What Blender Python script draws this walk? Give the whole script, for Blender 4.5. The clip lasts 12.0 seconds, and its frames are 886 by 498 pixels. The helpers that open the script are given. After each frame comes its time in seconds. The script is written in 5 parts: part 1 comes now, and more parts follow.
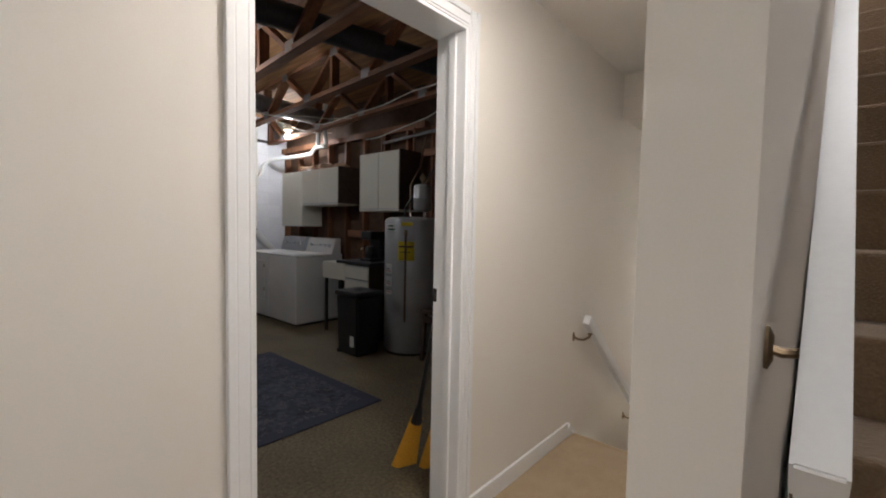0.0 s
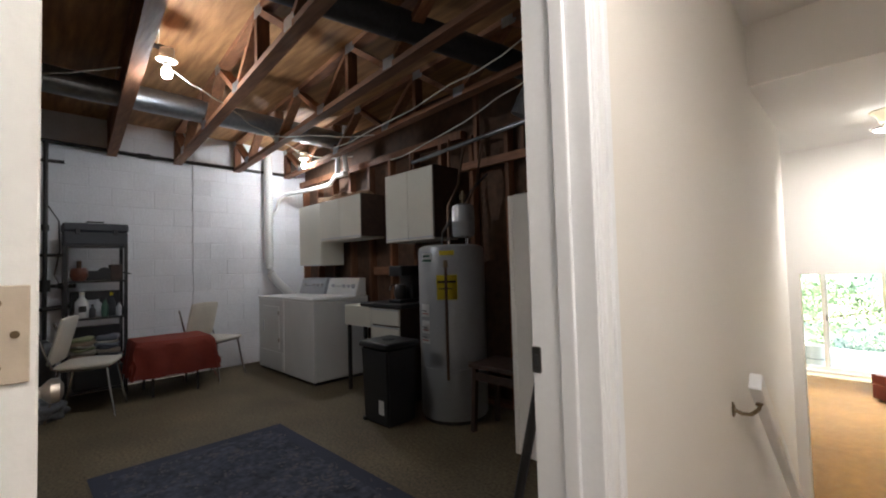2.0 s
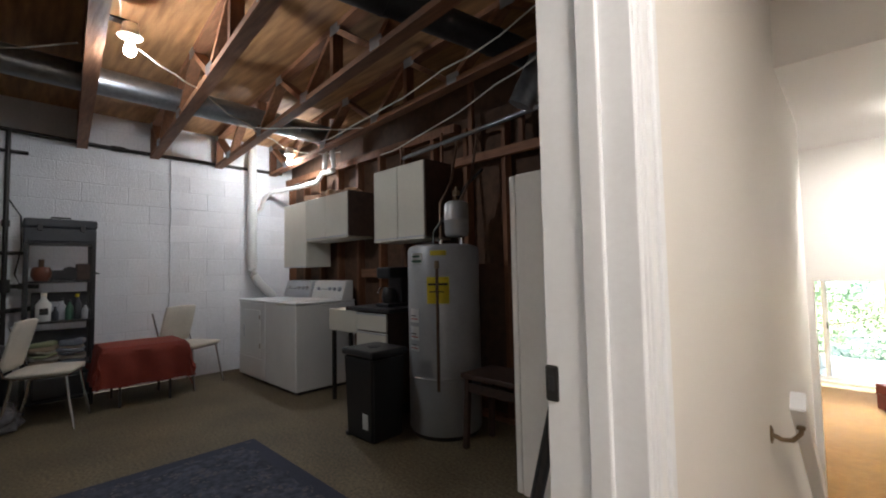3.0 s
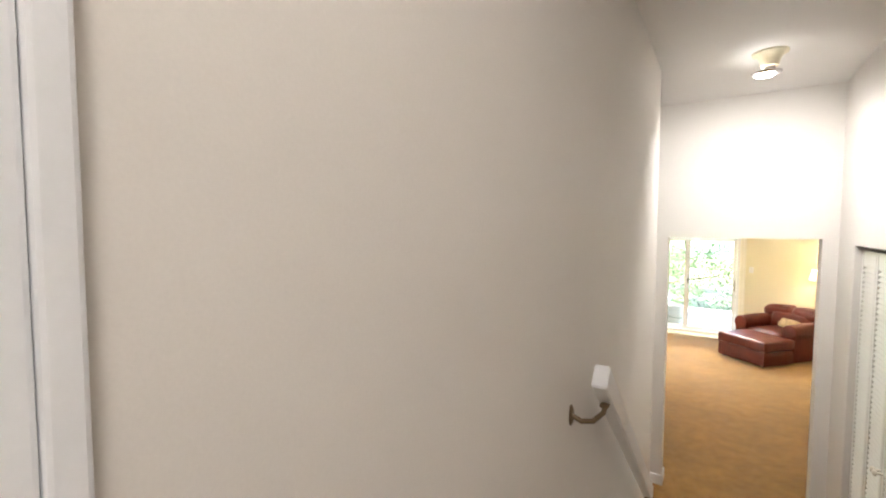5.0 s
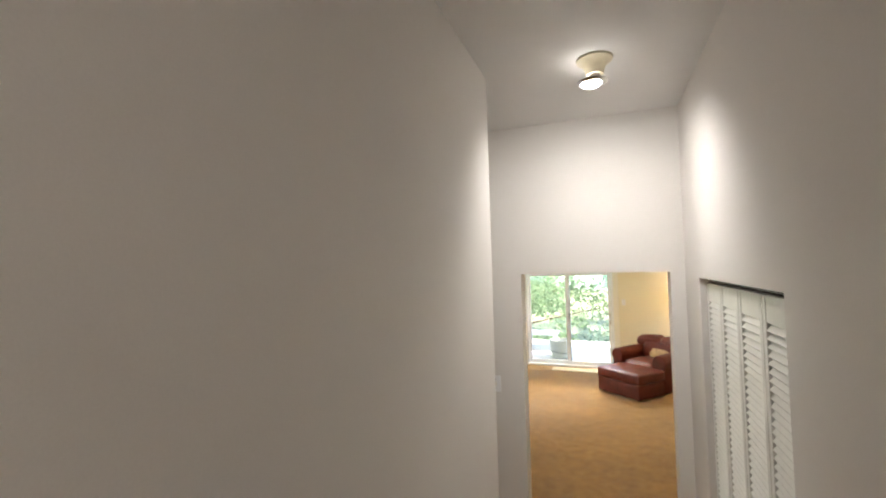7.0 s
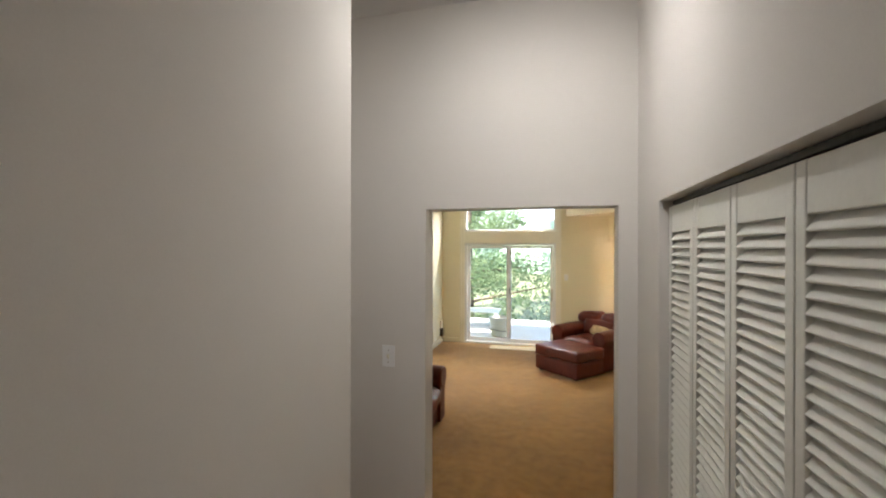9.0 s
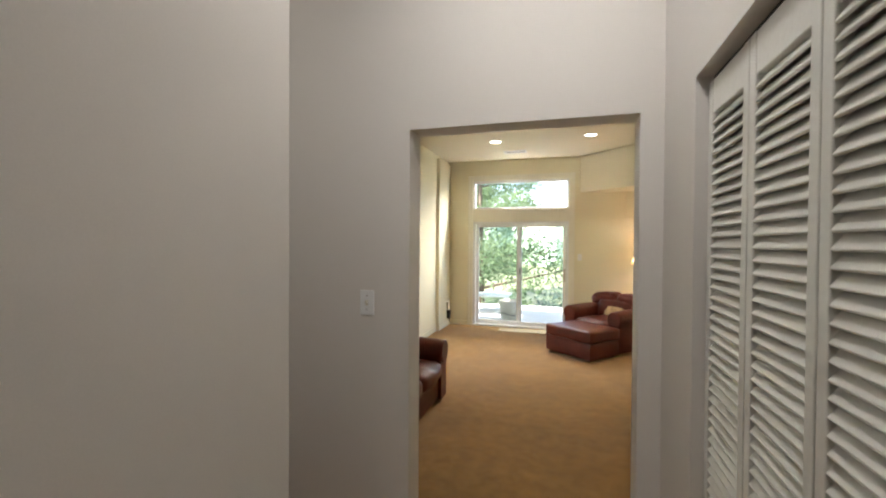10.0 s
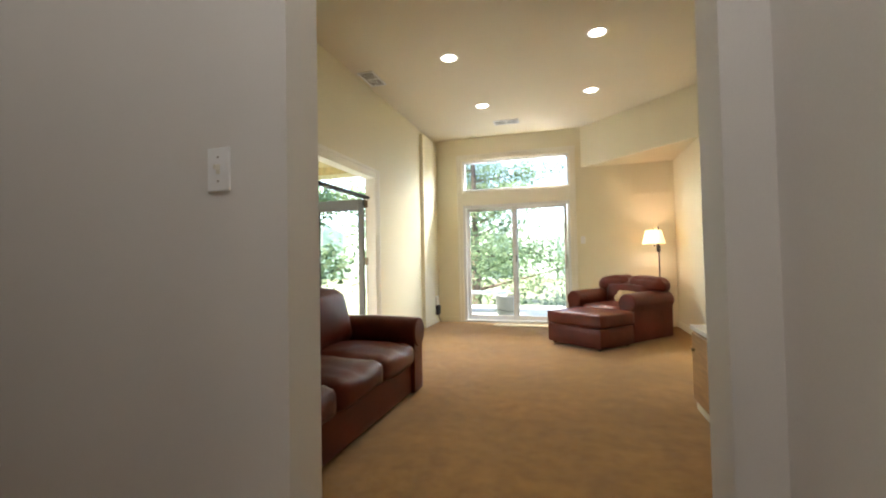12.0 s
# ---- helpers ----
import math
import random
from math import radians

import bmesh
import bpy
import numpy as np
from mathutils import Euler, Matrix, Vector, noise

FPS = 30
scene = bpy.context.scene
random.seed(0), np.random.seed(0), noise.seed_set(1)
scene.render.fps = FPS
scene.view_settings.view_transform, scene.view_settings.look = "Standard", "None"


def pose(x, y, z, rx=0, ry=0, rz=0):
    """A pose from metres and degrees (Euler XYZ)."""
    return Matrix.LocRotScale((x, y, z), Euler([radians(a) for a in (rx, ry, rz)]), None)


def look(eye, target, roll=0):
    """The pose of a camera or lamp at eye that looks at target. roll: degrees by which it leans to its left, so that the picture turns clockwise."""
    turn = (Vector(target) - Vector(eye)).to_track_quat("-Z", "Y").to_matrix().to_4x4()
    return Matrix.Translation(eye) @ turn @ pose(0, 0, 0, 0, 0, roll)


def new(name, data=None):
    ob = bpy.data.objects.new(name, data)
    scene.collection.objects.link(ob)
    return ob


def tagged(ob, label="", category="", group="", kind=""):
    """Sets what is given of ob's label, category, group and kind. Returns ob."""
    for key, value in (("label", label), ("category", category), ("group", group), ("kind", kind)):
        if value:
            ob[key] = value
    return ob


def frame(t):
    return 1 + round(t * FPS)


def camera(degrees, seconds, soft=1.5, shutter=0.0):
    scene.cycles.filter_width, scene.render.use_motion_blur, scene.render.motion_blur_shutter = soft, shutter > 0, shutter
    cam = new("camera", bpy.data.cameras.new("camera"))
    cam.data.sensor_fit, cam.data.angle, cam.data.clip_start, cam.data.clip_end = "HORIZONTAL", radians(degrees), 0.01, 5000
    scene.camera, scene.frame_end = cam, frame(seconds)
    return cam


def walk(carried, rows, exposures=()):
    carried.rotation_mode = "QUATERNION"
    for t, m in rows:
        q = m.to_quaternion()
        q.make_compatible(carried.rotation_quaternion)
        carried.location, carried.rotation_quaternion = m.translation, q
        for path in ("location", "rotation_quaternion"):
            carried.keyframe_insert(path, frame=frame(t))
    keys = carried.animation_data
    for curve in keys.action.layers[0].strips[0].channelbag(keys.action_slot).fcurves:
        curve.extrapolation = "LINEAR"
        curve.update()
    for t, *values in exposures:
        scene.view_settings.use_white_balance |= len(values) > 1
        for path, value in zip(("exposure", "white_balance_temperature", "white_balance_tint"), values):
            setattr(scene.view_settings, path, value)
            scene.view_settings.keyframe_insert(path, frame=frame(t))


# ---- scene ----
cam = camera(92.34, 12.0, soft=2.0)
ROWS = [
    (0.0, -0.090, -0.717, 1.321, 41.24, -3.11, -1.10),
    (0.5, -0.278, -0.570, 1.287, 42.05, -3.49, -0.59),
    (1.0, -0.473, -0.425, 1.266, 41.65, -2.23, 0.07),
    (1.5, -0.665, -0.277, 1.253, 43.37, 0.00, 1.04),
    (2.0, -0.819, -0.159, 1.232, 44.79, 2.27, 1.57),
    (2.5, -0.981, -0.058, 1.219, 44.74, 3.66, 1.22),
    (4.5, -0.999, 0.462, 1.163, 36.24, -2.53, -0.20),
    (5.0, -0.884, 0.672, 1.165, 32.97, -3.17, -0.15),
    (5.5, -0.809, 0.857, 1.164, 29.74, -2.61, -0.27),
    (6.0, -0.765, 1.053, 1.164, 26.70, -0.90, -0.02),
    (6.5, -0.693, 1.282, 1.163, 23.78, 1.18, 1.19),
    (7.0, -0.668, 1.541, 1.155, 20.74, 2.19, 1.54),
    (9.0, -0.575, 2.440, 0.871, 14.51, -0.14, -0.11),
    (9.5, -0.558, 2.621, 0.701, 15.65, -0.98, -0.19),
    (10.0, -0.541, 2.794, 0.567, 16.36, -0.87, -0.36),
    (10.5, -0.519, 3.003, 0.404, 16.72, -0.49, 0.12),
    (11.0, -0.545, 3.212, 0.233, 17.23, 0.18, 0.11),
    (11.5, -0.551, 3.434, 0.112, 17.51, 1.00, 0.50),
    (12.0, -0.556, 3.691, 0.032, 16.52, 1.58, 1.14),
]
walk(cam, [(t, pose(x, y, z, 90 + pitch, roll, yaw)) for t, x, y, z, yaw, pitch, roll in ROWS],
     exposures=[(0.0, 3.85), (1.0, 3.74), (1.5, 3.92), (2.0, 4.15), (2.5, 4.2), (4.5, 4.36), (5.0, 4.1), (5.5, 3.98), (6.0, 3.9), (6.5, 3.75), (7.0, 3.48), (9.0, 2.9), (10.0, 2.95), (11.0, 3.08), (12.0, 3.08)])

# ---- light ----
world = bpy.data.worlds.new("sky")
scene.world = world
world.use_nodes = True
wn = world.node_tree
sky = wn.nodes.new("ShaderNodeTexSky")
sky.sky_type, sky.sun_disc = "NISHITA", False
sky.sun_elevation, sky.sun_rotation = radians(53), radians(222)
wn.nodes["Background"].inputs[1].default_value = 0.15
wn.links.new(sky.outputs[0], wn.nodes["Background"].inputs[0])


def lamp(name, kind, at, watts, colour, size=0.1, target=None, spot=None, size_y=None):
    data = bpy.data.lights.new(name, kind)
    data.energy, data.color = watts, colour
    if kind in ("POINT", "SPOT"):
        data.shadow_soft_size = size
    if kind == "AREA":
        data.size = size
        if size_y:
            data.shape, data.size_y = "RECTANGLE", size_y
    if kind == "SPOT":
        data.spot_size, data.spot_blend = radians(spot), 0.6
    ob = new(name, data)
    ob.matrix_world = look(at, target) if target else Matrix.Translation(at)
    return ob


sun = bpy.data.lights.new("sun", "SUN")
sun.energy, sun.angle, sun.color = 5.0, radians(0.6), (1.0, 0.95, 0.86)
new("sun", sun).matrix_world = look((0, 0, 0), (0.5, 0.55, -1.0))

WARM = (1.0, 0.865, 0.60)
lamp("landing_light", "AREA", (-0.54, 0.28, 2.44), 1.12, (1.0, 0.94, 0.875), 0.30, (-0.54, 0.28, 0))
lamp("start_light", "AREA", (0.30, -1.9, 2.44), 0.85, (1.0, 0.965, 0.93), 0.30, (0.30, -1.9, 0))
lamp("stairwell_light", "AREA", (0.40, 1.6, 4.5), 2.5, (0.98, 0.98, 1.0), 1.3, (0.40, 1.2, 0))
hall_bulb = lamp("hall_bulb", "SPOT", (-0.69, 3.72, 1.985), 4.8, (1.0, 0.975, 0.945), 0.05, (-0.74, 4.55, 0.33), 173)
hall_bulb.data.spot_blend = 1.0
lamp("passage_light", "AREA", (-2.55, 4.14, 2.11), 0.36, (1.0, 0.96, 0.90), 0.30, (-2.55, 4.14, 0))
lamp("slider_daylight", "AREA", (-1.1, 11.15, 1.84), 11.0, (1.0, 0.99, 0.96), 1.5, (-1.1, 8.9, -0.8), None, 0.16)
lamp("utility_bulb_near", "POINT", (-4.10, 0.555, 2.52), 1.75, (0.88, 0.93, 1.0), 0.04)
lamp("utility_bulb_far", "POINT", (-5.85, 2.44, 2.50), 1.6, (0.88, 0.93, 1.0), 0.04)
for cx, cy in ((-1.69, 7.88), (-0.25, 7.84), (-1.63, 9.34), (-0.24, 9.26)):
    lamp("can_light", "SPOT", (cx, cy, 2.09), 2.9, WARM, 0.06, (cx, cy, 0), 122)
lamp("reading_bulb", "POINT", (0.625, 10.47, 0.33), 2.5, (1.0, 0.50, 0.26), 0.04)

# ---- materials ----


def material(name, colour, rough=0.6, metal=0.0, grain=40.0, var=0.06, bump=0.15, stain=1.3, stain_var=0.06, object_var=0.0, stretch=(1, 1, 1), tint=None, spec=0.5):
    """Base colour with fine grain and large, soft stains, and a fine relief."""
    m = bpy.data.materials.new(name)
    m.use_nodes = True
    n, link = m.node_tree.nodes, m.node_tree.links.new
    b = n["Principled BSDF"]
    b.inputs["Roughness"].default_value, b.inputs["Metallic"].default_value = rough, metal
    b.inputs["Specular IOR Level"].default_value = spec
    geo = n.new("ShaderNodeNewGeometry")
    mp = n.new("ShaderNodeMapping")
    mp.inputs["Scale"].default_value = stretch
    link(geo.outputs["Position"], mp.inputs[0])
    fine, big = n.new("ShaderNodeTexNoise"), n.new("ShaderNodeTexNoise")
    fine.inputs["Scale"].default_value, fine.inputs["Detail"].default_value = grain, 6
    big.inputs["Scale"].default_value, big.inputs["Detail"].default_value = stain, 4
    link(mp.outputs[0], fine.inputs["Vector"])
    link(mp.outputs[0], big.inputs["Vector"])
    c = Vector(colour)
    t = Vector(tint) if tint else c

    def ramp(source, lo, hi):
        r = n.new("ShaderNodeValToRGB")
        r.color_ramp.elements[0].position, r.color_ramp.elements[1].position = 0.3, 0.7
        r.color_ramp.elements[0].color, r.color_ramp.elements[1].color = (*lo, 1), (*hi, 1)
        link(source, r.inputs[0])
        return r

    r1 = ramp(fine.outputs["Fac"], c * (1 - var), c * (1 + var))
    r2 = ramp(big.outputs["Fac"], (1 - stain_var,) * 3, (1 + stain_var,) * 3)
    if tint:
        r1.color_ramp.elements[0].color = (*t, 1)
    mul = n.new("ShaderNodeMix")
    mul.data_type, mul.blend_type = "RGBA", "MULTIPLY"
    mul.inputs["Factor"].default_value = 1.0
    link(r1.outputs[0], mul.inputs["A"])
    link(r2.outputs[0], mul.inputs["B"])
    out = mul.outputs["Result"]
    if object_var:
        info, hsv, mr = n.new("ShaderNodeObjectInfo"), n.new("ShaderNodeHueSaturation"), n.new("ShaderNodeMapRange")
        mr.inputs["To Min"].default_value, mr.inputs["To Max"].default_value = 1 - object_var, 1 + object_var
        link(info.outputs["Random"], mr.inputs["Value"])
        link(mr.outputs[0], hsv.inputs["Value"])
        link(out, hsv.inputs["Color"])
        out = hsv.outputs[0]
    link(out, b.inputs["Base Color"])
    if bump:
        bp = n.new("ShaderNodeBump")
        bp.inputs["Strength"].default_value, bp.inputs["Distance"].default_value = bump, 0.01
        link(fine.outputs["Fac"], bp.inputs["Height"])
        link(bp.outputs[0], b.inputs["Normal"])
    return m


def glow(name, colour, strength):
    m = bpy.data.materials.new(name)
    m.use_nodes = True
    b = m.node_tree.nodes["Principled BSDF"]
    b.inputs["Base Color"].default_value = (*colour, 1)
    b.inputs["Emission Color"].default_value, b.inputs["Emission Strength"].default_value = (*colour, 1), strength
    return m


def carpet(name, colour, dark, scale=1.0, worn=0.08):
    m = material(name, colour, 0.95, grain=150, var=0.14, bump=0.6, stain=1.5 * scale, stain_var=worn, spec=0.1)
    n, link = m.node_tree.nodes, m.node_tree.links.new
    geo, mid, bp = n.new("ShaderNodeNewGeometry"), n.new("ShaderNodeTexNoise"), n["Principled BSDF"]
    mid.inputs["Scale"].default_value, mid.inputs["Detail"].default_value = 9 * scale, 12
    mid.inputs["Roughness"].default_value = 0.72
    link(geo.outputs["Position"], mid.inputs["Vector"])
    r = n.new("ShaderNodeValToRGB")
    r.color_ramp.elements[0].position, r.color_ramp.elements[1].position = 0.28, 0.64
    r.color_ramp.elements[0].color, r.color_ramp.elements[1].color = (*dark, 1), (1, 1, 1, 1)
    link(mid.outputs["Fac"], r.inputs[0])
    old = bp.inputs["Base Color"].links[0].from_socket
    mul = n.new("ShaderNodeMix")
    mul.data_type, mul.blend_type = "RGBA", "MULTIPLY"
    mul.inputs["Factor"].default_value = 1.0
    link(old, mul.inputs["A"])
    link(r.outputs[0], mul.inputs["B"])
    link(mul.outputs["Result"], bp.inputs["Base Color"])
    bp.inputs["Sheen Weight"].default_value = 0.3
    return m


WALL = material("wall_paint", (0.775, 0.739, 0.70), 0.62, grain=260, var=0.015, bump=0.05, stain=0.9, stain_var=0.02, spec=0.35)
CREAM = material("cream_paint", (0.80, 0.75, 0.575), 0.62, grain=240, var=0.015, bump=0.05, stain=0.8, stain_var=0.02, spec=0.35)
CEIL = material("ceiling_paint", (0.78, 0.765, 0.745), 0.75, grain=200, var=0.02, bump=0.08, stain=0.7, stain_var=0.02)
CEIL_CREAM = material("cream_ceiling_paint", (0.78, 0.73, 0.60), 0.75, grain=200, var=0.02, bump=0.08, stain=0.7, stain_var=0.02)
TRIM = material("trim_gloss", (0.80, 0.81, 0.835), 0.32, grain=90, var=0.015, bump=0.05, stain=3, stain_var=0.03)
DOOR_WHITE = material("door_gloss", (0.80, 0.79, 0.77), 0.4, grain=70, var=0.02, bump=0.06, stain=2, stain_var=0.04)
LOUVER = material("louver_paint", (0.80, 0.79, 0.74), 0.42, grain=70, var=0.02, bump=0.06, stain=3, stain_var=0.03)
BLOCK = material("painted_block", (0.79, 0.80, 0.83), 0.7, grain=60, var=0.05, bump=0.5, stain=1.6, stain_var=0.07, object_var=0.025)
MORTAR = material("painted_mortar", (0.74, 0.75, 0.78), 0.8, grain=80, var=0.06, bump=0.5)
CONCRETE = material("worn_floor", (0.125, 0.098, 0.055), 0.7, grain=55, var=0.5, bump=0.5, stain=1.4, stain_var=0.28)
CARPET = carpet("gold_carpet", (0.385, 0.205, 0.048), (0.60, 0.53, 0.42), worn=0.16)
CARPET_UP = carpet("beige_carpet", (0.46, 0.345, 0.225), (0.86, 0.84, 0.80))
CARPET_BROWN = carpet("brown_stair_carpet", (0.20, 0.135, 0.085), (0.85, 0.83, 0.80))
WOOD = material("truss_wood", (0.235, 0.105, 0.052), 0.7, grain=16, var=0.25, bump=0.25, stain=2.5, stain_var=0.18, object_var=0.2, stretch=(0.35, 3, 3))
WOOD_Y = material("plate_wood", (0.17, 0.072, 0.034), 0.7, grain=16, var=0.25, bump=0.25, stain=2.5, stain_var=0.18, object_var=0.2, stretch=(3, 3, 0.35))
PLY = material("plywood", (0.40, 0.22, 0.095), 0.7, grain=5, var=0.25, bump=0.1, stain=2.6, stain_var=0.12, stretch=(0.5, 4.0, 1), tint=(0.25, 0.12, 0.05))
BACKER = material("sheathing_board", (0.09, 0.048, 0.028), 0.85, grain=14, var=0.25, bump=0.2, stain=2, stain_var=0.2)
DUCT = material("galvanised_duct", (0.34, 0.36, 0.38), 0.35, 0.9, grain=30, var=0.12, bump=0.06, stain=3, stain_var=0.15)
BLACK_DUCT = material("dark_pipe", (0.035, 0.035, 0.04), 0.5, 0.2, grain=40, var=0.2, bump=0.1)
PVC = material("white_pipe", (0.72, 0.72, 0.70), 0.4, grain=40, var=0.04, bump=0.05)
COPPER = material("brown_pipe", (0.12, 0.075, 0.05), 0.45, 0.6, grain=40, var=0.2, bump=0.05)
APPLIANCE = material("white_enamel", (0.70, 0.70, 0.69), 0.28, grain=60, var=0.02, bump=0.02, stain=2.5, stain_var=0.05)
PANEL_GREY = material("control_panel", (0.42, 0.44, 0.48), 0.35, grain=60, var=0.05, bump=0.02)
TANK = material("tank_steel", (0.30, 0.305, 0.31), 0.38, 0.25, grain=50, var=0.04, bump=0.05, stain=3, stain_var=0.08)
CABINET = material("laminate_cabinet", (0.62, 0.60, 0.52), 0.45, grain=60, var=0.025, bump=0.04, stain=2, stain_var=0.05)
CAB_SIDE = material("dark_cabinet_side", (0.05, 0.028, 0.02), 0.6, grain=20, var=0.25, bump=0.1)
BLACK = material("black_plastic", (0.018, 0.018, 0.02), 0.38, grain=60, var=0.15, bump=0.08)
GREY_PLASTIC = material("grey_plastic", (0.032, 0.035, 0.042), 0.5, grain=60, var=0.15, bump=0.1)
DARK_METAL = material("dark_metal", (0.045, 0.042, 0.04), 0.45, 0.6, grain=50, var=0.2, bump=0.08)
CHROME = material("chrome", (0.62, 0.62, 0.63), 0.18, 1.0, grain=40, var=0.05, bump=0.02)
BRASS = material("antique_brass", (0.22, 0.16, 0.10), 0.35, 0.85, grain=40, var=0.15, bump=0.05)
NICKEL = material("brushed_nickel", (0.40, 0.36, 0.32), 0.35, 0.9, grain=60, var=0.08, bump=0.03)
RUG = material("navy_rug", (0.066, 0.073, 0.098), 0.95, grain=26, var=0.4, bump=0.5, stain=5, stain_var=0.3, spec=0.1)
RUG_DARK = material("navy_rug_border", (0.056, 0.062, 0.088), 0.95, grain=200, var=0.3, bump=0.5, spec=0.1)
RUG_FLOWER = material("rug_flower", (0.115, 0.112, 0.125), 0.95, grain=200, var=0.25, bump=0.4, spec=0.1)
RED_CLOTH = material("red_tablecloth", (0.22, 0.030, 0.017), 0.72, grain=90, var=0.12, bump=0.2, stain=4, stain_var=0.15)
VINYL = material("cream_vinyl", (0.62, 0.58, 0.50), 0.45, grain=60, var=0.05, bump=0.1, stain=4, stain_var=0.08)
LEATHER = material("oxblood_leather", (0.100, 0.0155, 0.0075), 0.38, grain=120, var=0.2, bump=0.25, stain=5, stain_var=0.3, spec=0.26)
PILLOW = material("striped_pillow", (0.50, 0.36, 0.20), 0.9, grain=120, var=0.2, bump=0.3, stain=14, stain_var=0.3)
OAR = material("yellow_bristle", (0.72, 0.36, 0.035), 0.6, grain=60, var=0.15, bump=0.2, stretch=(4, 4, 0.4))
PAPER = material("paper_label", (0.70, 0.70, 0.68), 0.7, grain=30, var=0.03, bump=0)
YELLOW = material("yellow_label", (0.72, 0.58, 0.03), 0.6, grain=30, var=0.03, bump=0)
GREEN_LABEL = material("green_badge", (0.05, 0.12, 0.08), 0.5, grain=30, var=0.03, bump=0)
RED_INK = material("red_print", (0.40, 0.08, 0.05), 0.6, grain=30, var=0.03, bump=0)
PLATE = material("switch_plate_plastic", (0.88, 0.88, 0.88), 0.3, grain=40, var=0.01, bump=0.01)
IVORY = material("ivory_plastic", (0.80, 0.76, 0.66), 0.4, grain=40, var=0.02, bump=0.02)
IVORY_CAP = material("yellowed_plastic", (0.72, 0.64, 0.46), 0.45, grain=40, var=0.05, bump=0.03)
SHADE = material("lamp_shade", (0.85, 0.74, 0.55), 0.8, grain=100, var=0.04, bump=0.1)
SHADE.node_tree.nodes["Principled BSDF"].inputs["Transmission Weight"].default_value = 0.0
SHADE.node_tree.nodes["Principled BSDF"].inputs["Emission Color"].default_value = (1.0, 0.62, 0.30, 1)
SHADE.node_tree.nodes["Principled BSDF"].inputs["Emission Strength"].default_value = 0.055
HONEY = material("honey_wood", (0.40, 0.23, 0.10), 0.45, grain=12, var=0.2, bump=0.08, stretch=(2, 0.4, 4), stain_var=0.1)
BULB = glow("lit_bulb", (1.0, 0.98, 0.95), 7.0)
HALL_GLOW = glow("lit_reflector", (1.0, 0.97, 0.92), 1.2)
HINGE_PAINT = material("painted_hinge", (0.50, 0.42, 0.33), 0.45, grain=60, var=0.06, bump=0.05)
CAN_GLOW = glow("lit_can", (1.0, 0.93, 0.80), 1.6)
GLASS = bpy.data.materials.new("window_glass")
GLASS.use_nodes = True
gb = GLASS.node_tree.nodes["Principled BSDF"]
gb.inputs["Transmission Weight"].default_value, gb.inputs["Roughness"].default_value, gb.inputs["IOR"].default_value = 1.0, 0.0, 1.02
BARK = material("bark", (0.12, 0.09, 0.065), 0.9, grain=25, var=0.35, bump=0.6, stretch=(3, 3, 0.5))
LEAF = material("leaf", (0.155, 0.215, 0.11), 0.6, grain=6, var=0.35, bump=0, stain=0.8, stain_var=0.35, tint=(0.11, 0.165, 0.085))
LEAF_BLUE = material("spruce_leaf", (0.11, 0.16, 0.125), 0.65, grain=6, var=0.3, bump=0, stain=0.8, stain_var=0.3)
for lm in (LEAF, LEAF_BLUE):
    nt = lm.node_tree
    thin, mix = nt.nodes.new("ShaderNodeBsdfTranslucent"), nt.nodes.new("ShaderNodeMixShader")
    mix.inputs[0].default_value = 0.65
    nt.links.new(nt.nodes["Principled BSDF"].inputs["Base Color"].links[0].from_socket, thin.inputs["Color"])
    nt.links.new(nt.nodes["Principled BSDF"].outputs[0], mix.inputs[1])
    nt.links.new(thin.outputs[0], mix.inputs[2])
    nt.links.new(mix.outputs[0], nt.nodes["Material Output"].inputs["Surface"])
# backdrop greens paled so that the colour itself carries the distance haze
HAZED_WOODS = material("hazed_woods", (0.34, 0.42, 0.33), 0.9, grain=0.9, var=0.3, bump=0, stain=0.22, stain_var=0.25, tint=(0.22, 0.30, 0.22))
GROUND = material("lawn_ground", (0.16, 0.17, 0.09), 0.95, grain=30, var=0.35, bump=0.4, stain=0.5, stain_var=0.3)
DECK = material("pale_deck", (0.56, 0.55, 0.52), 0.75, grain=30, var=0.12, bump=0.15, stain=2, stain_var=0.12, object_var=0.06, stretch=(0.4, 4, 4))
PLANTER = material("planter_glaze", (0.45, 0.44, 0.38), 0.5, grain=30, var=0.1, bump=0.1)
EAVE = material("eave_wood", (0.60, 0.50, 0.25), 0.6, grain=14, var=0.15, bump=0.1)

# ---- mesh helpers ----


def box(bm, x0, x1, y0, y1, z0, z1, bevel=0.0, seg=1):
    r = bmesh.ops.create_cube(bm, size=1.0)
    vs = r["verts"]
    for v in vs:
        v.co = Vector((x0 + (v.co.x + 0.5) * (x1 - x0), y0 + (v.co.y + 0.5) * (y1 - y0), z0 + (v.co.z + 0.5) * (z1 - z0)))
    if bevel:
        es = list({e for v in vs for e in v.link_edges})
        bmesh.ops.bevel(bm, geom=es, offset=bevel, segments=seg, profile=0.5, affect="EDGES")
    return bm


def boxed(*a, **k):
    return box(bmesh.new(), *a, **k)


def rod(bm, p0, p1, r0, r1=None, seg=12):
    p0, p1 = Vector(p0), Vector(p1)
    d = p1 - p0
    m = Matrix.Translation((p0 + p1) / 2) @ d.to_track_quat("Z", "Y").to_matrix().to_4x4()
    bmesh.ops.create_cone(bm, cap_ends=True, segments=seg, radius1=r0, radius2=r0 if r1 is None else r1, depth=d.length, matrix=m)
    return bm


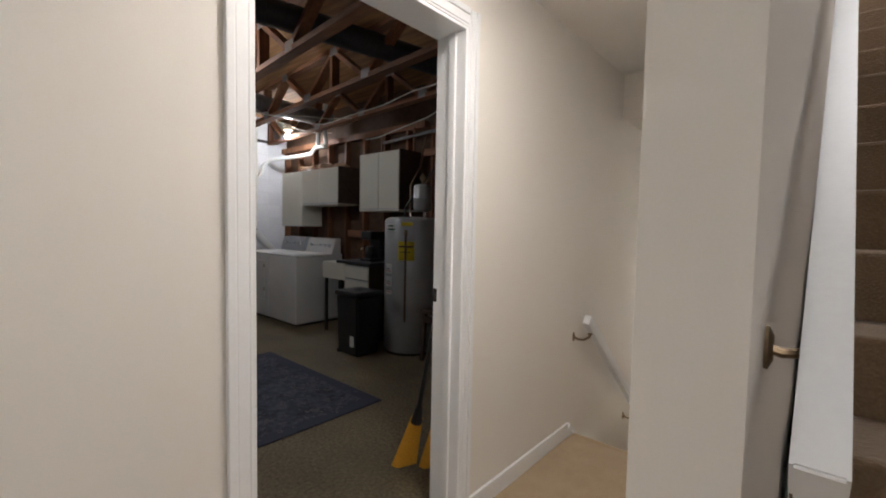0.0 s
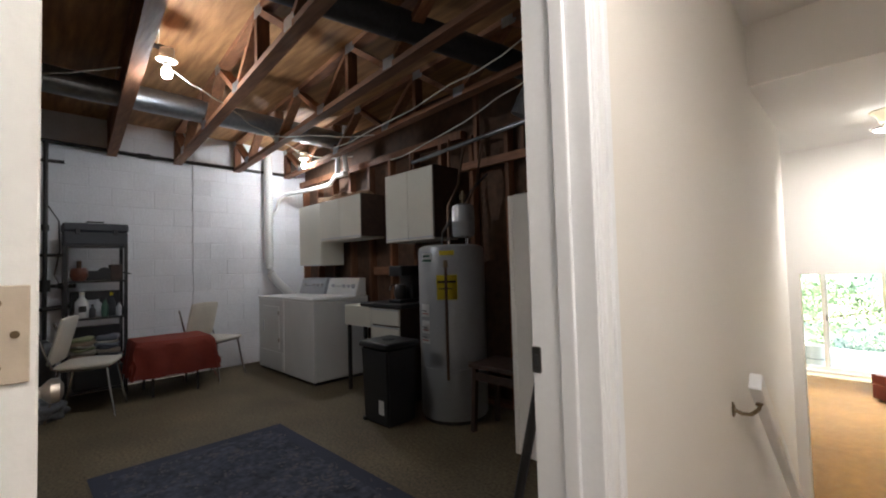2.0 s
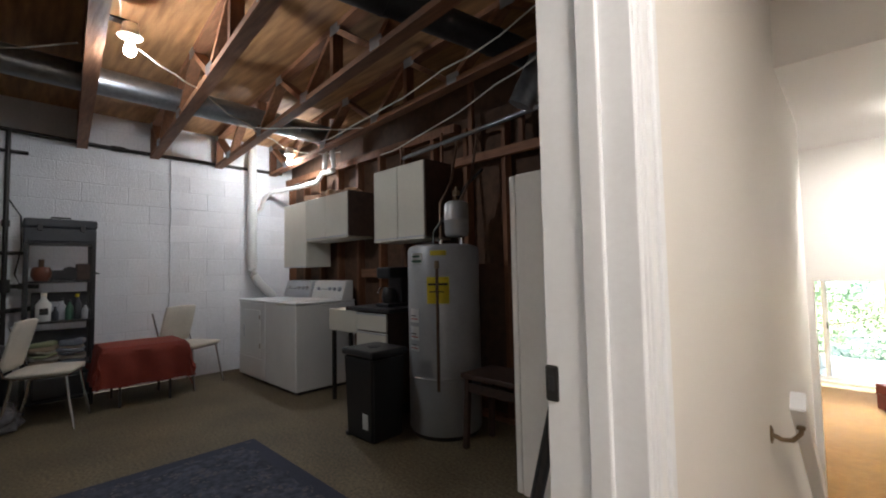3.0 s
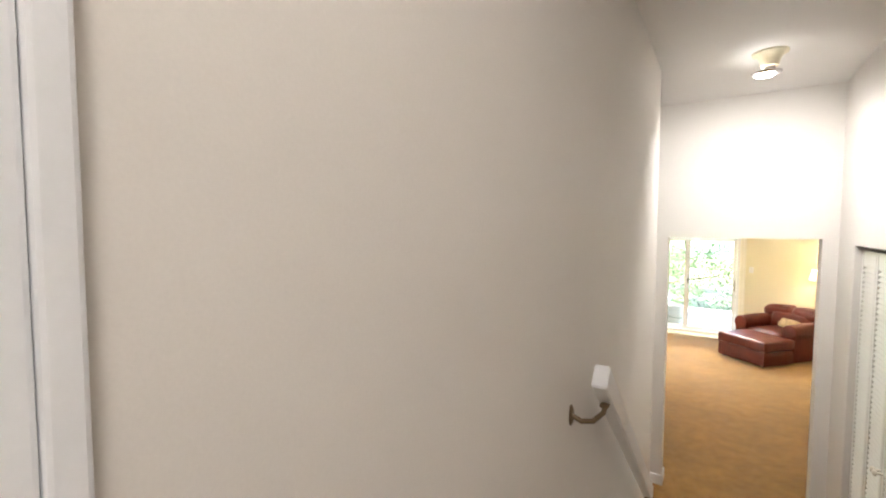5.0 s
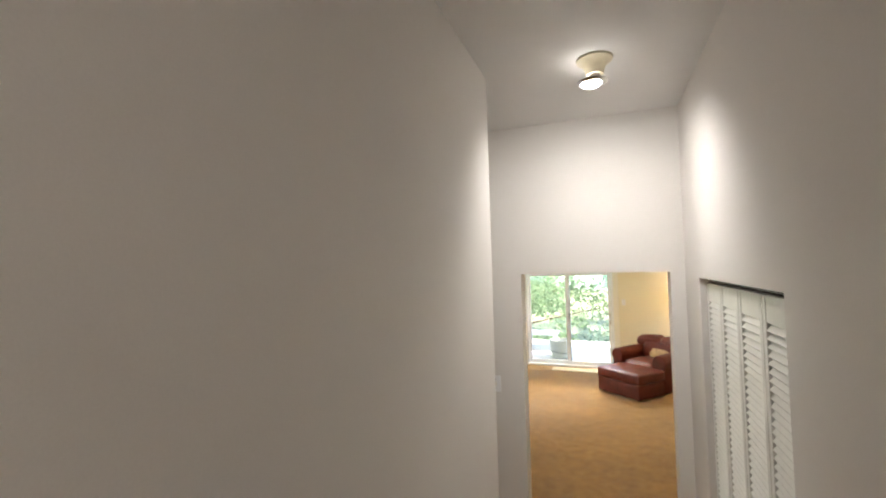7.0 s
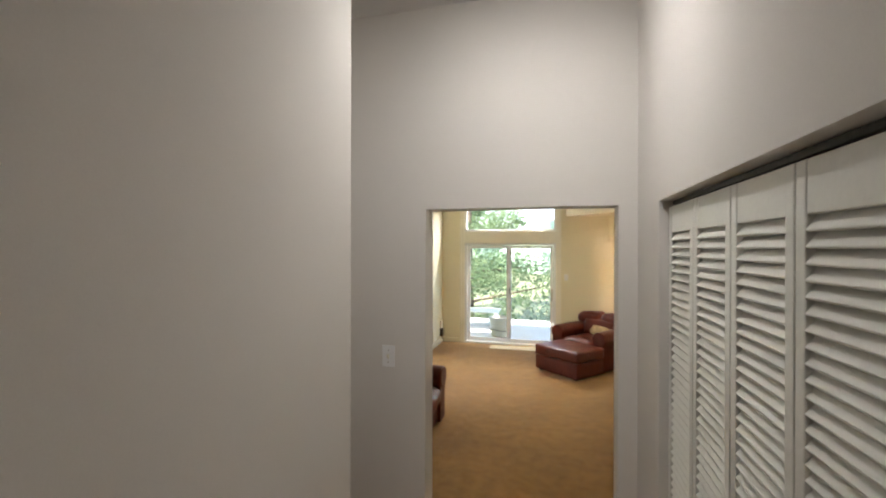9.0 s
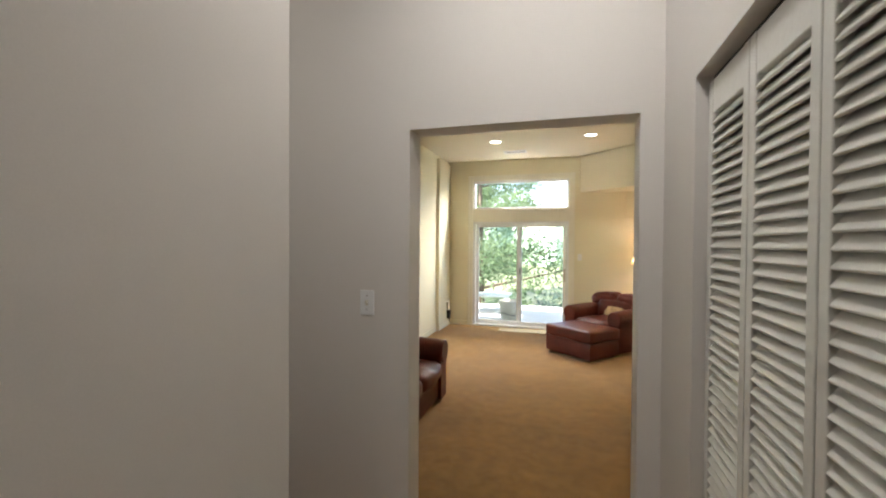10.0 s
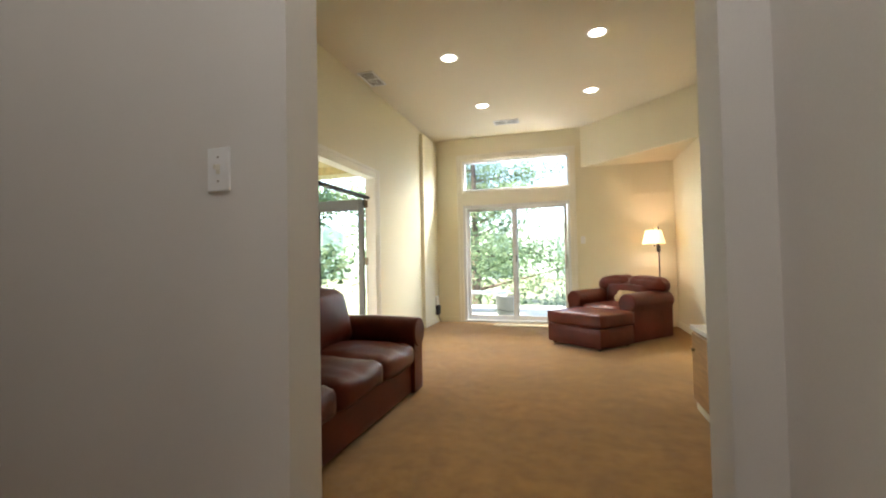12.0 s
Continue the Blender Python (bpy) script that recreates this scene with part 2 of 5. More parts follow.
def bar(bm, p0, p1, w, h, up=(0, 0, 1)):
    """A square-cut timber from p0 to p1, w wide and h deep along up."""
    p0, p1, up = Vector(p0), Vector(p1), Vector(up)
    d = (p1 - p0).normalized()
    s = d.cross(up).normalized() * (w / 2)
    u = s.cross(d).normalized() * (h / 2)
    q = [bm.verts.new(p + a * s + b * u) for p in (p0, p1) for a, b in ((-1, -1), (1, -1), (1, 1), (-1, 1))]
    for f in ((0, 1, 2, 3), (7, 6, 5, 4), (0, 4, 5, 1), (1, 5, 6, 2), (2, 6, 7, 3), (3, 7, 4, 0)):
        bm.faces.new([q[i] for i in f])
    bmesh.ops.recalc_face_normals(bm, faces=bm.faces)
    return bm


def tube(bm, pts, r, seg=8):
    pts = [Vector(p) for p in pts]
    rings = []
    for i, p in enumerate(pts):
        d = (pts[min(i + 1, len(pts) - 1)] - pts[max(i - 1, 0)]).normalized()
        a = d.orthogonal().normalized() if abs(d.z) > 0.95 else d.cross(Vector((0, 0, 1))).normalized()
        b = d.cross(a)
        rings.append([bm.verts.new(p + r * (math.cos(k * 2 * math.pi / seg) * a + math.sin(k * 2 * math.pi / seg) * b)) for k in range(seg)])
    for r0, r1 in zip(rings, rings[1:]):
        for k in range(seg):
            bm.faces.new((r0[k], r0[(k + 1) % seg], r1[(k + 1) % seg], r1[k]))
    bm.faces.new(rings[0][::-1])
    bm.faces.new(rings[-1])
    bmesh.ops.recalc_face_normals(bm, faces=bm.faces)
    return bm


def curve_pts(a, b, sag=0.0, n=10, wob=0.0):
    a, b = Vector(a), Vector(b)
    return [a.lerp(b, i / n) - Vector((0, 0, sag * 4 * (i / n) * (1 - i / n))) + Vector((0, wob * math.sin(i * 2.1), wob * math.cos(i * 1.7))) for i in range(n + 1)]


def spin(bm, profile, centre=(0, 0, 0), seg=24, caps=True):
    """A turned body from (radius, height) pairs."""
    c = Vector(centre)
    rings = [[bm.verts.new(c + Vector((r * math.cos(k * 2 * math.pi / seg), r * math.sin(k * 2 * math.pi / seg), z))) for k in range(seg)] for r, z in profile]
    for r0, r1 in zip(rings, rings[1:]):
        for k in range(seg):
            bm.faces.new((r0[k], r0[(k + 1) % seg], r1[(k + 1) % seg], r1[k]))
    if caps:
        bm.faces.new(rings[0][::-1])
        bm.faces.new(rings[-1])
    bmesh.ops.recalc_face_normals(bm, faces=bm.faces)
    return bm


def pad(bm, x0, x1, y0, y1, z0, z1, puff=0.03, round_=0.05, cuts=6, seed=0, wrinkle=0.0):
    """A stuffed cushion: rounded edges, swollen faces, slight creases."""
    r = bmesh.ops.create_cube(bm, size=2.0)
    vs = r["verts"]
    es = list({e for v in vs for e in v.link_edges})
    bmesh.ops.subdivide_edges(bm, edges=es, cuts=cuts, use_grid_fill=True)
    allv = list(bm.verts)
    h = Vector(((x1 - x0) / 2, (y1 - y0) / 2, (z1 - z0) / 2))
    c = Vector(((x0 + x1) / 2, (y0 + y1) / 2, (z0 + z1) / 2))
    rr = min(round_, min(h) * 0.95)
    for v in allv:
        u = v.co.copy()
        p = Vector((u.x * h.x, u.y * h.y, u.z * h.z))
        core = Vector([max(-h[i] + rr, min(h[i] - rr, p[i])) for i in range(3)])
        d = p - core
        if d.length > 1e-6:
            p = core + d.normalized() * rr
        sw = [(1 - min(1, abs(u[(i + 1) % 3])) ** 2) * (1 - min(1, abs(u[(i + 2) % 3])) ** 2) for i in range(3)]
        p += Vector([puff * sw[i] * (1 if u[i] > 0 else -1) * (abs(u[i]) > 0.98) for i in range(3)])
        if wrinkle:
            p += Vector((0, 0, wrinkle * noise.noise(Vector((p.x * 9 + seed, p.y * 9, p.z * 9)))))
        v.co = c + p
    return bm


def part(name, bm, mat, parent=None, label="", smooth=False, mats=None):
    me = bpy.data.meshes.new(name)
    bm.to_mesh(me)
    bm.free()
    for m in mats or [mat]:
        me.materials.append(m)
    if smooth:
        for p in me.polygons:
            p.use_smooth = True
        me.set_sharp_from_angle(angle=radians(40))
    ob = new(name, me)
    if parent:
        ob.parent = parent
    return tagged(ob, label)


def thing(name, label, category, at=(0, 0, 0), rz=0.0, group="", kind=""):
    ob = new(name)
    ob.empty_display_size = 0.1
    ob.matrix_world = pose(*at, 0, 0, rz)
    return tagged(ob, label, category, group, kind)


def structure(name, bm, mat, label="", category=""):
    return tagged(part(name, bm, mat), label, category, kind="structure")


def many(name, mesh, places, parent, mat=None):
    """Pieces of one mesh, each an object of its own."""
    for m in places:
        ob = new(name, mesh)
        ob.parent = parent
        ob.matrix_basis = m


def mesh_of(name, bm, mat):
    me = bpy.data.meshes.new(name)
    bm.to_mesh(me)
    bm.free()
    me.materials.append(mat)
    return me


# ---- the large structure ----
LOW = -1.02                      # level of the lower floor
HALL_TOP, LAND_TOP, FAM_TOP = 2.14, 2.47, 2.125

# landing and utility floors
structure("floor_landing", boxed(-1.22, 1.3, -3.2, 1.87, -0.12, 0), CARPET_UP, "beige carpeted landing at the head of the stairs", "floor")
structure("floor_utility", boxed(-6.75, -1.335, -2.4, 3.0, -0.12, 0.0), CONCRETE, "worn tan utility room floor", "floor")
structure("floor_lower", boxed(-3.0, 1.1, 2.854, 10.95, LOW - 0.1, LOW), CARPET, "gold cut-pile carpet with worn patches", "floor")
structure("floor_passage", boxed(-4.0, -3.0, 3.6, 4.74, LOW - 0.1, LOW), CARPET, "gold carpet in the side passage", "floor")

structure("door_threshold", boxed(-1.345, -1.21, -0.208, 0.71, -0.1, 0.006, 0.004), WOOD_Y, "worn wooden threshold under the utility doorway", "threshold")

# door wall between landing and utility room
D0, D1, DT = -0.208, 0.71, 2.15
bm = boxed(-1.34, -1.22, -3.2, D0, 0, LAND_TOP + 0.5)
box(bm, -1.34, -1.22, D1, 3.72, LOW, LAND_TOP + 0.5)
box(bm, -1.34, -1.22, D0, D1, DT, LAND_TOP + 0.5)
structure("wall_west", bm, WALL, "off-white painted wall beside the stairs", "wall")
structure("wall_passage_south", boxed(-3.9, -1.34, 3.60, 3.72, LOW, HALL_TOP), WALL, "off-white painted wall", "wall")
structure("wall_passage_end", boxed(-4.02, -3.9, 3.6, 4.60, LOW, HALL_TOP), WALL, "off-white painted wall", "wall")

# wall with the opening to the family room
O0, O1, OT, OY = -1.23, -0.275, 1.075, 4.60
H0, H1, HT = -3.63, -2.868, 1.012
bm = boxed(H1, O0, OY, OY + 0.14, LOW, 2.3)
box(bm, -4.02, H0, OY, OY + 0.14, LOW, 2.3)
box(bm, H0, H1, OY, OY + 0.14, HT, 2.3)
box(bm, O1, 1.1, OY, OY + 0.14, LOW, 2.3)
box(bm, O0, O1, OY, OY + 0.14, OT, 2.3)
structure("wall_opening", bm, WALL, "off-white wall with a cased-free opening to the family room", "wall")

# partition between the stairs down and the stairs up
bm = bmesh.new()
foot = [(-0.245, -0.2), (-0.134, -0.2), (-0.07, 2.60), (-0.19, 2.60)]
vs = [bm.verts.new((x, y, z)) for z in (0, LAND_TOP) for x, y in foot]
for f in ((3, 2, 1, 0), (4, 5, 6, 7), (0, 1, 5, 4), (1, 2, 6, 5), (2, 3, 7, 6), (3, 0, 4, 7)):
    bm.faces.new([vs[i] for i in f])
box(bm, -0.19, -0.07, 1.87, 2.60, LOW, 0)
structure("wall_partition", bm, WALL, "off-white partition wall end", "wall")
C0, C1, CT = 3.03, 4.19, 1.05
bm = boxed(-0.19, -0.07, 2.60, C0, LOW, HALL_TOP)
box(bm, -0.19, -0.07, C1, OY, LOW, HALL_TOP)
box(bm, -0.19, -0.07, C0, C1, CT, HALL_TOP)
structure("wall_closet", bm, WALL, "off-white wall with a closet opening", "wall")
bm = boxed(0.55, 0.60, C0 - 0.1, C1 + 0.1, LOW, CT + 0.1)
box(bm, -0.07, 0.55, C0 - 0.12, C0 - 0.07, LOW, CT + 0.1)
box(bm, -0.07, 0.55, C1 + 0.07, C1 + 0.12, LOW, CT + 0.1)
box(bm, -0.07, 0.60, C0 - 0.1, C1 + 0.1, CT + 0.1, CT + 0.15)
structure("wall_closet_inside", bm, WALL, "plain closet interior walls", "wall")

# ceilings
structure("ceiling_landing", boxed(-1.22, -0.06, -3.2, 2.60, LAND_TOP, LAND_TOP + 0.1), CEIL, "white landing ceiling", "ceiling")
structure("wall_bulkhead", boxed(-1.218, -0.062, 2.588, 2.60, HALL_TOP, LAND_TOP), WALL, "off-white bulkhead face above the stairs", "wall")
bm = boxed(-1.22, -0.06, 2.60, OY, HALL_TOP, HALL_TOP + 0.43)
box(bm, -3.9, -1.22, 3.62, OY, HALL_TOP, HALL_TOP + 0.2)
structure("ceiling_hall", bm, CEIL, "white lowered hall ceiling with a bulkhead face", "ceiling")
structure("ceiling_family", boxed(-2.92, 1.1, OY + 0.14, 10.95, FAM_TOP, FAM_TOP + 0.12), CEIL_CREAM, "cream family room ceiling", "ceiling")
structure("ceiling_start", boxed(-0.06, 1.3, -3.2, -0.7, LAND_TOP, LAND_TOP + 0.1), CEIL, "white ceiling", "ceiling")
structure("ceiling_stairwell", boxed(-0.2, 1.3, -0.7, 3.6, 4.6, 4.7), CEIL, "white stairwell ceiling", "ceiling")
structure("wall_back", boxed(-1.34, 1.42, -3.32, -3.2, 0, LAND_TOP + 0.3), WALL, "off-white wall", "wall")
structure("wall_start_east", boxed(1.3, 1.42, -3.2, -0.7, 0, LAND_TOP + 0.1), WALL, "off-white wall", "wall")

# stairs down
RISE, RUN = 1.02 / 5, 0.246
stairs = thing("stairs_down", "beige carpeted steps going down between white walls", "stairs", (0, 1.87, 0), kind="structure")
for i in range(4):
    part("step", boxed(-1.215, -0.195, i * RUN, (i + 1) * RUN + 0.0, LOW - 0.05, -(i + 1) * RISE, 0.012, 2), CARPET_UP, stairs)
part("nosing", boxed(-1.215, -0.2, -0.03, 0.012, -0.03, 0.004, 0.01, 2), CARPET_UP, stairs)

# stairs up, beside the start
up_stairs = thing("stairs_up", "dark brown carpeted steps going up", "stairs", (0, -0.62, 0), kind="structure")
for i in range(15):
    part("step", boxed(-0.055 if i < 2 else -0.128 + 0.0058 * i, 0.95, i * 0.25 - 0.02, (i + 1) * 0.25 + 0.03, max(0, (i - 1) * 0.182), (i + 1) * 0.182, 0.012, 2), CARPET_BROWN, up_stairs)
structure("wall_stair_upper", boxed(-0.2, -0.07, -0.7, 3.6, LAND_TOP + 0.1, 4.6), WALL, "white stairwell wall", "wall")
structure("wall_stair_east", boxed(0.95, 1.07, -0.7, 3.6, 0, 4.6), WALL, "white stairwell wall", "wall")
structure("wall_stair_south", boxed(-0.06, 1.3, -0.82, -0.7, LAND_TOP, 4.6), WALL, "white stairwell wall", "wall")
structure("wall_stair_end", boxed(-0.2, 1.3, 3.6, 3.72, 2.5, 4.6), WALL, "white stairwell wall", "wall")

# family room shell
G0, G1, GY, GX = 6.85, 8.42, 10.80, 0.985
bm = boxed(-2.92, -2.80, OY + 0.14, G0, LOW, FAM_TOP)
box(bm, -2.92, -2.80, G1, GY, LOW, FAM_TOP)
box(bm, -2.92, -2.80, G0, G1, 1.07, FAM_TOP)
structure("wall_family_west", bm, CREAM, "cream wall with a door to the porch", "wall")
structure("wall_chase", boxed(-2.80, -2.745, 10.06, GY, LOW, FAM_TOP - 0.06), CREAM, "cream boxed corner chase", "wall")
S0, S1, ST, T0, T1 = -2.29, -0.52, 0.97, 1.20, 1.74
bm = boxed(-2.92, S0, GY, GY + 0.15, LOW, FAM_TOP)
box(bm, S1, 1.1, GY, GY + 0.15, LOW, FAM_TOP)
box(bm, S0, S1, GY, GY + 0.15, ST, T0)
box(bm, S0, S1, GY, GY + 0.15, T1, FAM_TOP)
structure("wall_family_north", bm, CREAM, "cream wall round the sliding glass door", "wall")
structure("wall_family_east", boxed(GX, 1.1, OY + 0.14, GY, LOW, FAM_TOP), CREAM, "cream wall", "wall")
bm = bmesh.new()
tri = [(-0.337, GY - 0.002), (GX - 0.002, 9.478), (GX - 0.002, GY - 0.002)]
vs = [bm.verts.new((x, y, z)) for z in (1.475, FAM_TOP - 0.003) for x, y in tri]
for f in ((2, 1, 0), (3, 4, 5), (0, 1, 4, 3), (1, 2, 5, 4), (2, 0, 3, 5)):
    bm.faces.new([vs[i] for i in f])
bmesh.ops.recalc_face_normals(bm, faces=bm.faces)
structure("ceiling_soffit", bm, CREAM, "cream diagonal corner soffit", "soffit")
structure("wall_access_panel", boxed(0.41, 0.93, GY - 0.014, GY - 0.002, 1.0, 1.468, 0.004), CREAM, "cream painted access panel", "panel")

# utility shell
structure("wall_block", boxed(-6.95, -6.7555, -2.4, 3.0, 0, 3.0), MORTAR, "white painted concrete block wall", "wall")
structure("wall_utility_south", boxed(-6.95, -1.34, -2.52, -2.402, 0, 3.0), BACKER, "dark unfinished wall", "wall")
structure("wall_stud_back", boxed(-6.75, -1.34, 2.91, 2.98, 0, 3.0), BACKER, "dark brown sheathing behind open studs", "wall")
structure("ceiling_subfloor", boxed(-6.95, -1.34, -2.5, 3.0, 2.96, 3.0), PLY, "bare plywood subfloor with knots", "ceiling")

# ---- trims ----


def casing(name, axis, wall, sign, a0, a1, z0, z1, outer, parent, mat=TRIM):
    """A moulded casing board lying on a wall. axis: the wall's normal; outer: the side of the thicker back band."""
    bm = bmesh.new()
    lying = (a1 - a0) > (z1 - z0)
    w = (z1 - z0) if lying else (a1 - a0)
    steps = ((0.0, 0.14, 0.010), (0.14, 0.64, 0.0135), (0.64, 1.0, 0.019))
    for s0, s1, d in steps:
        if outer < 0:
            s0, s1 = 1 - s1, 1 - s0
        b0, b1, c0, c1 = (a0, a1, z0 + w * s0, z0 + w * s1) if lying else (a0 + w * s0, a0 + w * s1, z0, z1)
        n0, n1 = sorted((wall, wall + sign * d))
        if axis == "x":
            box(bm, n0, n1, b0, b1, c0, c1, 0.004, 2)
        else:
            box(bm, b0, b1, n0, n1, c0, c1, 0.004, 2)
    return part(name, bm, mat, parent)


CW = 0.068
frame_1 = thing("door_frame_utility", "white moulded door casing and jamb round the utility doorway", "door frame", kind="structure")
casing("casing", "x", -1.22, 1, D0 - 0.062, D0 + 0.006, 0, DT + CW, -1, frame_1)
casing("casing", "x", -1.22, 1, D1 - 0.006, D1 + 0.059, 0, DT + CW, 1, frame_1)
casing("head_casing", "x", -1.22, 1, D0 + 0.006, D1 - 0.006, DT - 0.006, DT + CW, 1, frame_1)
part("jamb", boxed(-1.378, -1.215, D0, D0 + 0.018, 0, DT, 0.002), TRIM, frame_1)
part("jamb", boxed(-1.378, -1.215, D1 - 0.018, D1, 0, DT, 0.002), TRIM, frame_1)
part("head_jamb", boxed(-1.378, -1.215, D0 + 0.018, D1 - 0.018, DT - 0.018, DT, 0.002), TRIM, frame_1)
part("stop", boxed(-1.30, -1.265, D1 - 0.030, D1 - 0.018, 0, DT - 0.018, 0.002), TRIM, frame_1)
part("stop", boxed(-1.30, -1.265, D0 + 0.018, D0 + 0.030, 0, DT - 0.018, 0.002), TRIM, frame_1)
bm = boxed(-1.379, -1.355, D1 - 0.0205, D1 - 0.0165, 0.980, 1.040, 0.003)
part("strike_plate", bm, DARK_METAL, frame_1, "dark nickel strike plate")
part("strike_hole", boxed(-1.373, -1.362, D1 - 0.0215, D1 - 0.0175, 0.998, 1.022, 0.001), BLACK, frame_1)

# the utility door itself, swung fully open into the room
ud = thing("door_utility", "white flush door standing open into the utility room", "door", (-1.376, -0.182, 0), kind="structure")
part("slab", boxed(-0.80, 0.0, 0.0, 0.040, 0.012, 2.11, 0.002), DOOR_WHITE, ud)
for hz in (0.25, 1.135, 1.85):
    hinge = part("hinge_leaf", boxed(-0.004, 0.0025, 0.002, 0.034, hz, hz + 0.09, 0.001), HINGE_PAINT, ud, "painted-over hinge leaf with screws")
    bm = bmesh.new()
    for sy, sz in ((0.012, 0.016), (0.024, 0.045), (0.012, 0.074)):
        rod(bm, (0.002, sy, hz + sz), (0.0038, sy, hz + sz), 0.0035)
    part("screw", bm, BRASS, hinge)
part("knob", spin(bmesh.new(), [(0.012, 0), (0.012, 0.03), (0.027, 0.045), (0.027, 0.06), (0.012, 0.068)], (0, 0, 0), 18), NICKEL, ud, smooth=True).matrix_basis = pose(-0.73, 0.036, 0.98, -90, 0, 0)

# skirtings
bb = thing("baseboard_landing", "white baseboard stepping down at the stairs", "baseboard", kind="structure")
part("board", boxed(-1.222, -1.207, D1 + 0.06, 1.80, 0.0, 0.092, 0.004, 2), TRIM, bb)
bm = bmesh.new()
bar(bm, (-1.2145, 1.80, 0.050), (-1.2145, 1.93, -0.065), 0.015, 0.075)
part("return_board", bm, TRIM, bb)
part("board", boxed(-1.222, -1.207, -3.2, D0 - 0.063, 0.0, 0.092, 0.004, 2), TRIM, bb)
part("corner_block", boxed(-1.222, -1.2, 1.84, 1.87, 0.0, 0.02, 0.003), TRIM, bb)
bb = thing("baseboard_hall", "white baseboards in the lower hall", "baseboard", kind="structure")
for b in ((-2.80, O0 + 0.012, OY - 0.014, OY + 0.002), (O0 - 0.002, O0 + 0.012, OY - 0.014, OY + 0.15), (O1 - 0.012, O1 + 0.002, OY - 0.014, OY + 0.15), (O1, -0.19, OY - 0.014, OY + 0.002),
          (-0.204, -0.188, C1, OY - 0.014), (-0.204, -0.188, 2.86, C0 - 0.002), (-1.222, -1.206, 2.86, 3.734), (-3.9, -1.206, 3.718, 3.734)):
    part("board", boxed(*b, LOW, LOW + 0.085, 0.003), TRIM, bb)
bb = thing("baseboard_family", "cream painted baseboards", "baseboard", kind="structure")
for b in ((-2.802, -2.788, 8.50, 10.06), (-2.802, -2.788, 4.75, 6.77), (-2.747, -2.733, 10.05, GY), (-2.74, -2.375, GY - 0.014, GY + 0.002), (-0.435, GX, GY - 0.014, GY + 0.002), (GX - 0.014, GX + 0.002, 4.75, GY)):
    part("board", boxed(*b, LOW, LOW + 0.085, 0.003), CREAM, bb)

# sliding glass door
slide = thing("door_sliding_glass", "white sliding glass door with two tall panes", "sliding door", kind="structure")
fy0, fy1 = GY + 0.01, GY + 0.12
for b in ((S0, S0 + 0.045, fy0, fy1, LOW + 0.03, ST), (S1 - 0.045, S1, fy0, fy1, LOW + 0.03, ST), (S0, S1, fy0, fy1, ST - 0.045, ST), (S0, S1, fy0 - 0.03, fy1, LOW - 0.01, LOW + 0.035)):
    part("frame", boxed(*b, 0.003), TRIM, slide)
MID = -1.405
for n, x0, x1, y0 in (("fixed_panel", S0 + 0.05, MID + 0.035, fy0 + 0.065), ("sliding_panel", MID - 0.05, S1 - 0.05, fy0 + 0.015)):
    z0, z1, s = LOW + 0.04, ST - 0.05, 0.052
    bm = bmesh.new()
    for b in ((x0, x0 + s, z0, z1), (x1 - s, x1, z0, z1), (x0 + s, x1 - s, z0, z0 + 0.07), (x0 + s, x1 - s, z1 - s, z1)):
        box(bm, b[0], b[1], y0, y0 + 0.032, b[2], b[3], 0.003)
    pn = part(n, bm, TRIM, slide)
    gl = part("pane", boxed(x0 + s, x1 - s, y0 + 0.013, y0 + 0.018, z0 + 0.07, z1 - s), GLASS, pn)
    gl.visible_shadow = False
hd = part("pull_handle", boxed(S1 - 0.092, S1 - 0.066, fy0 - 0.025, fy0 + 0.016, -0.13, 0.10, 0.006, 2), NICKEL, slide, "grey pull handle")
part("latch", boxed(MID + 0.0, MID + 0.022, fy0 - 0.004, fy0 + 0.016, -0.02, 0.10, 0.004), DARK_METAL, slide)
part("threshold_mat", boxed(S0 + 0.55, S1 - 0.02, GY - 0.42, GY - 0.14, LOW + 0.001, LOW + 0.012, 0.004), material("pale_mat", (0.62, 0.52, 0.34), 0.95, grain=160, var=0.12, bump=0.4), slide, "thin pale mat lying on the carpet")
tran = thing("window_transom", "white fixed transom window above the sliding door", "window", kind="structure")
bm = bmesh.new()
for b in ((S0, S0 + 0.04, T0, T1), (S1 - 0.04, S1, T0, T1), (S0 + 0.04, S1 - 0.04, T0, T0 + 0.04), (S0 + 0.04, S1 - 0.04, T1 - 0.04, T1)):
    box(bm, b[0], b[1], GY + 0.02, GY + 0.11, b[2], b[3], 0.003)
part("window_frame", bm, TRIM, tran)
gl = part("pane", boxed(S0 + 0.04, S1 - 0.04, GY + 0.06, GY + 0.066, T0 + 0.04, T1 - 0.04), GLASS, tran)
gl.visible_shadow = False
trim = thing("trim_slider", "cream-white painted casing round the glass door and transom", "trim", kind="structure")
OFF = material("offwhite_trim", (0.84, 0.81, 0.71), 0.4, grain=80, var=0.02, bump=0.05)
casing("casing", "y", GY, -1, S0 - 0.095, S0 + 0.004, LOW, T1 + 0.1, -1, trim, OFF)
casing("casing", "y", GY, -1, S1 - 0.004, S1 + 0.095, LOW, T1 + 0.1, 1, trim, OFF)
casing("head_casing", "y", GY, -1, S0 + 0.004, S1 - 0.004, T1 - 0.004, T1 + 0.1, 1, trim, OFF)
part("mullion_board", boxed(S0 + 0.004, S1 - 0.004, GY - 0.013, GY + 0.002, ST - 0.004, T0 + 0.004, 0.003), OFF, trim)
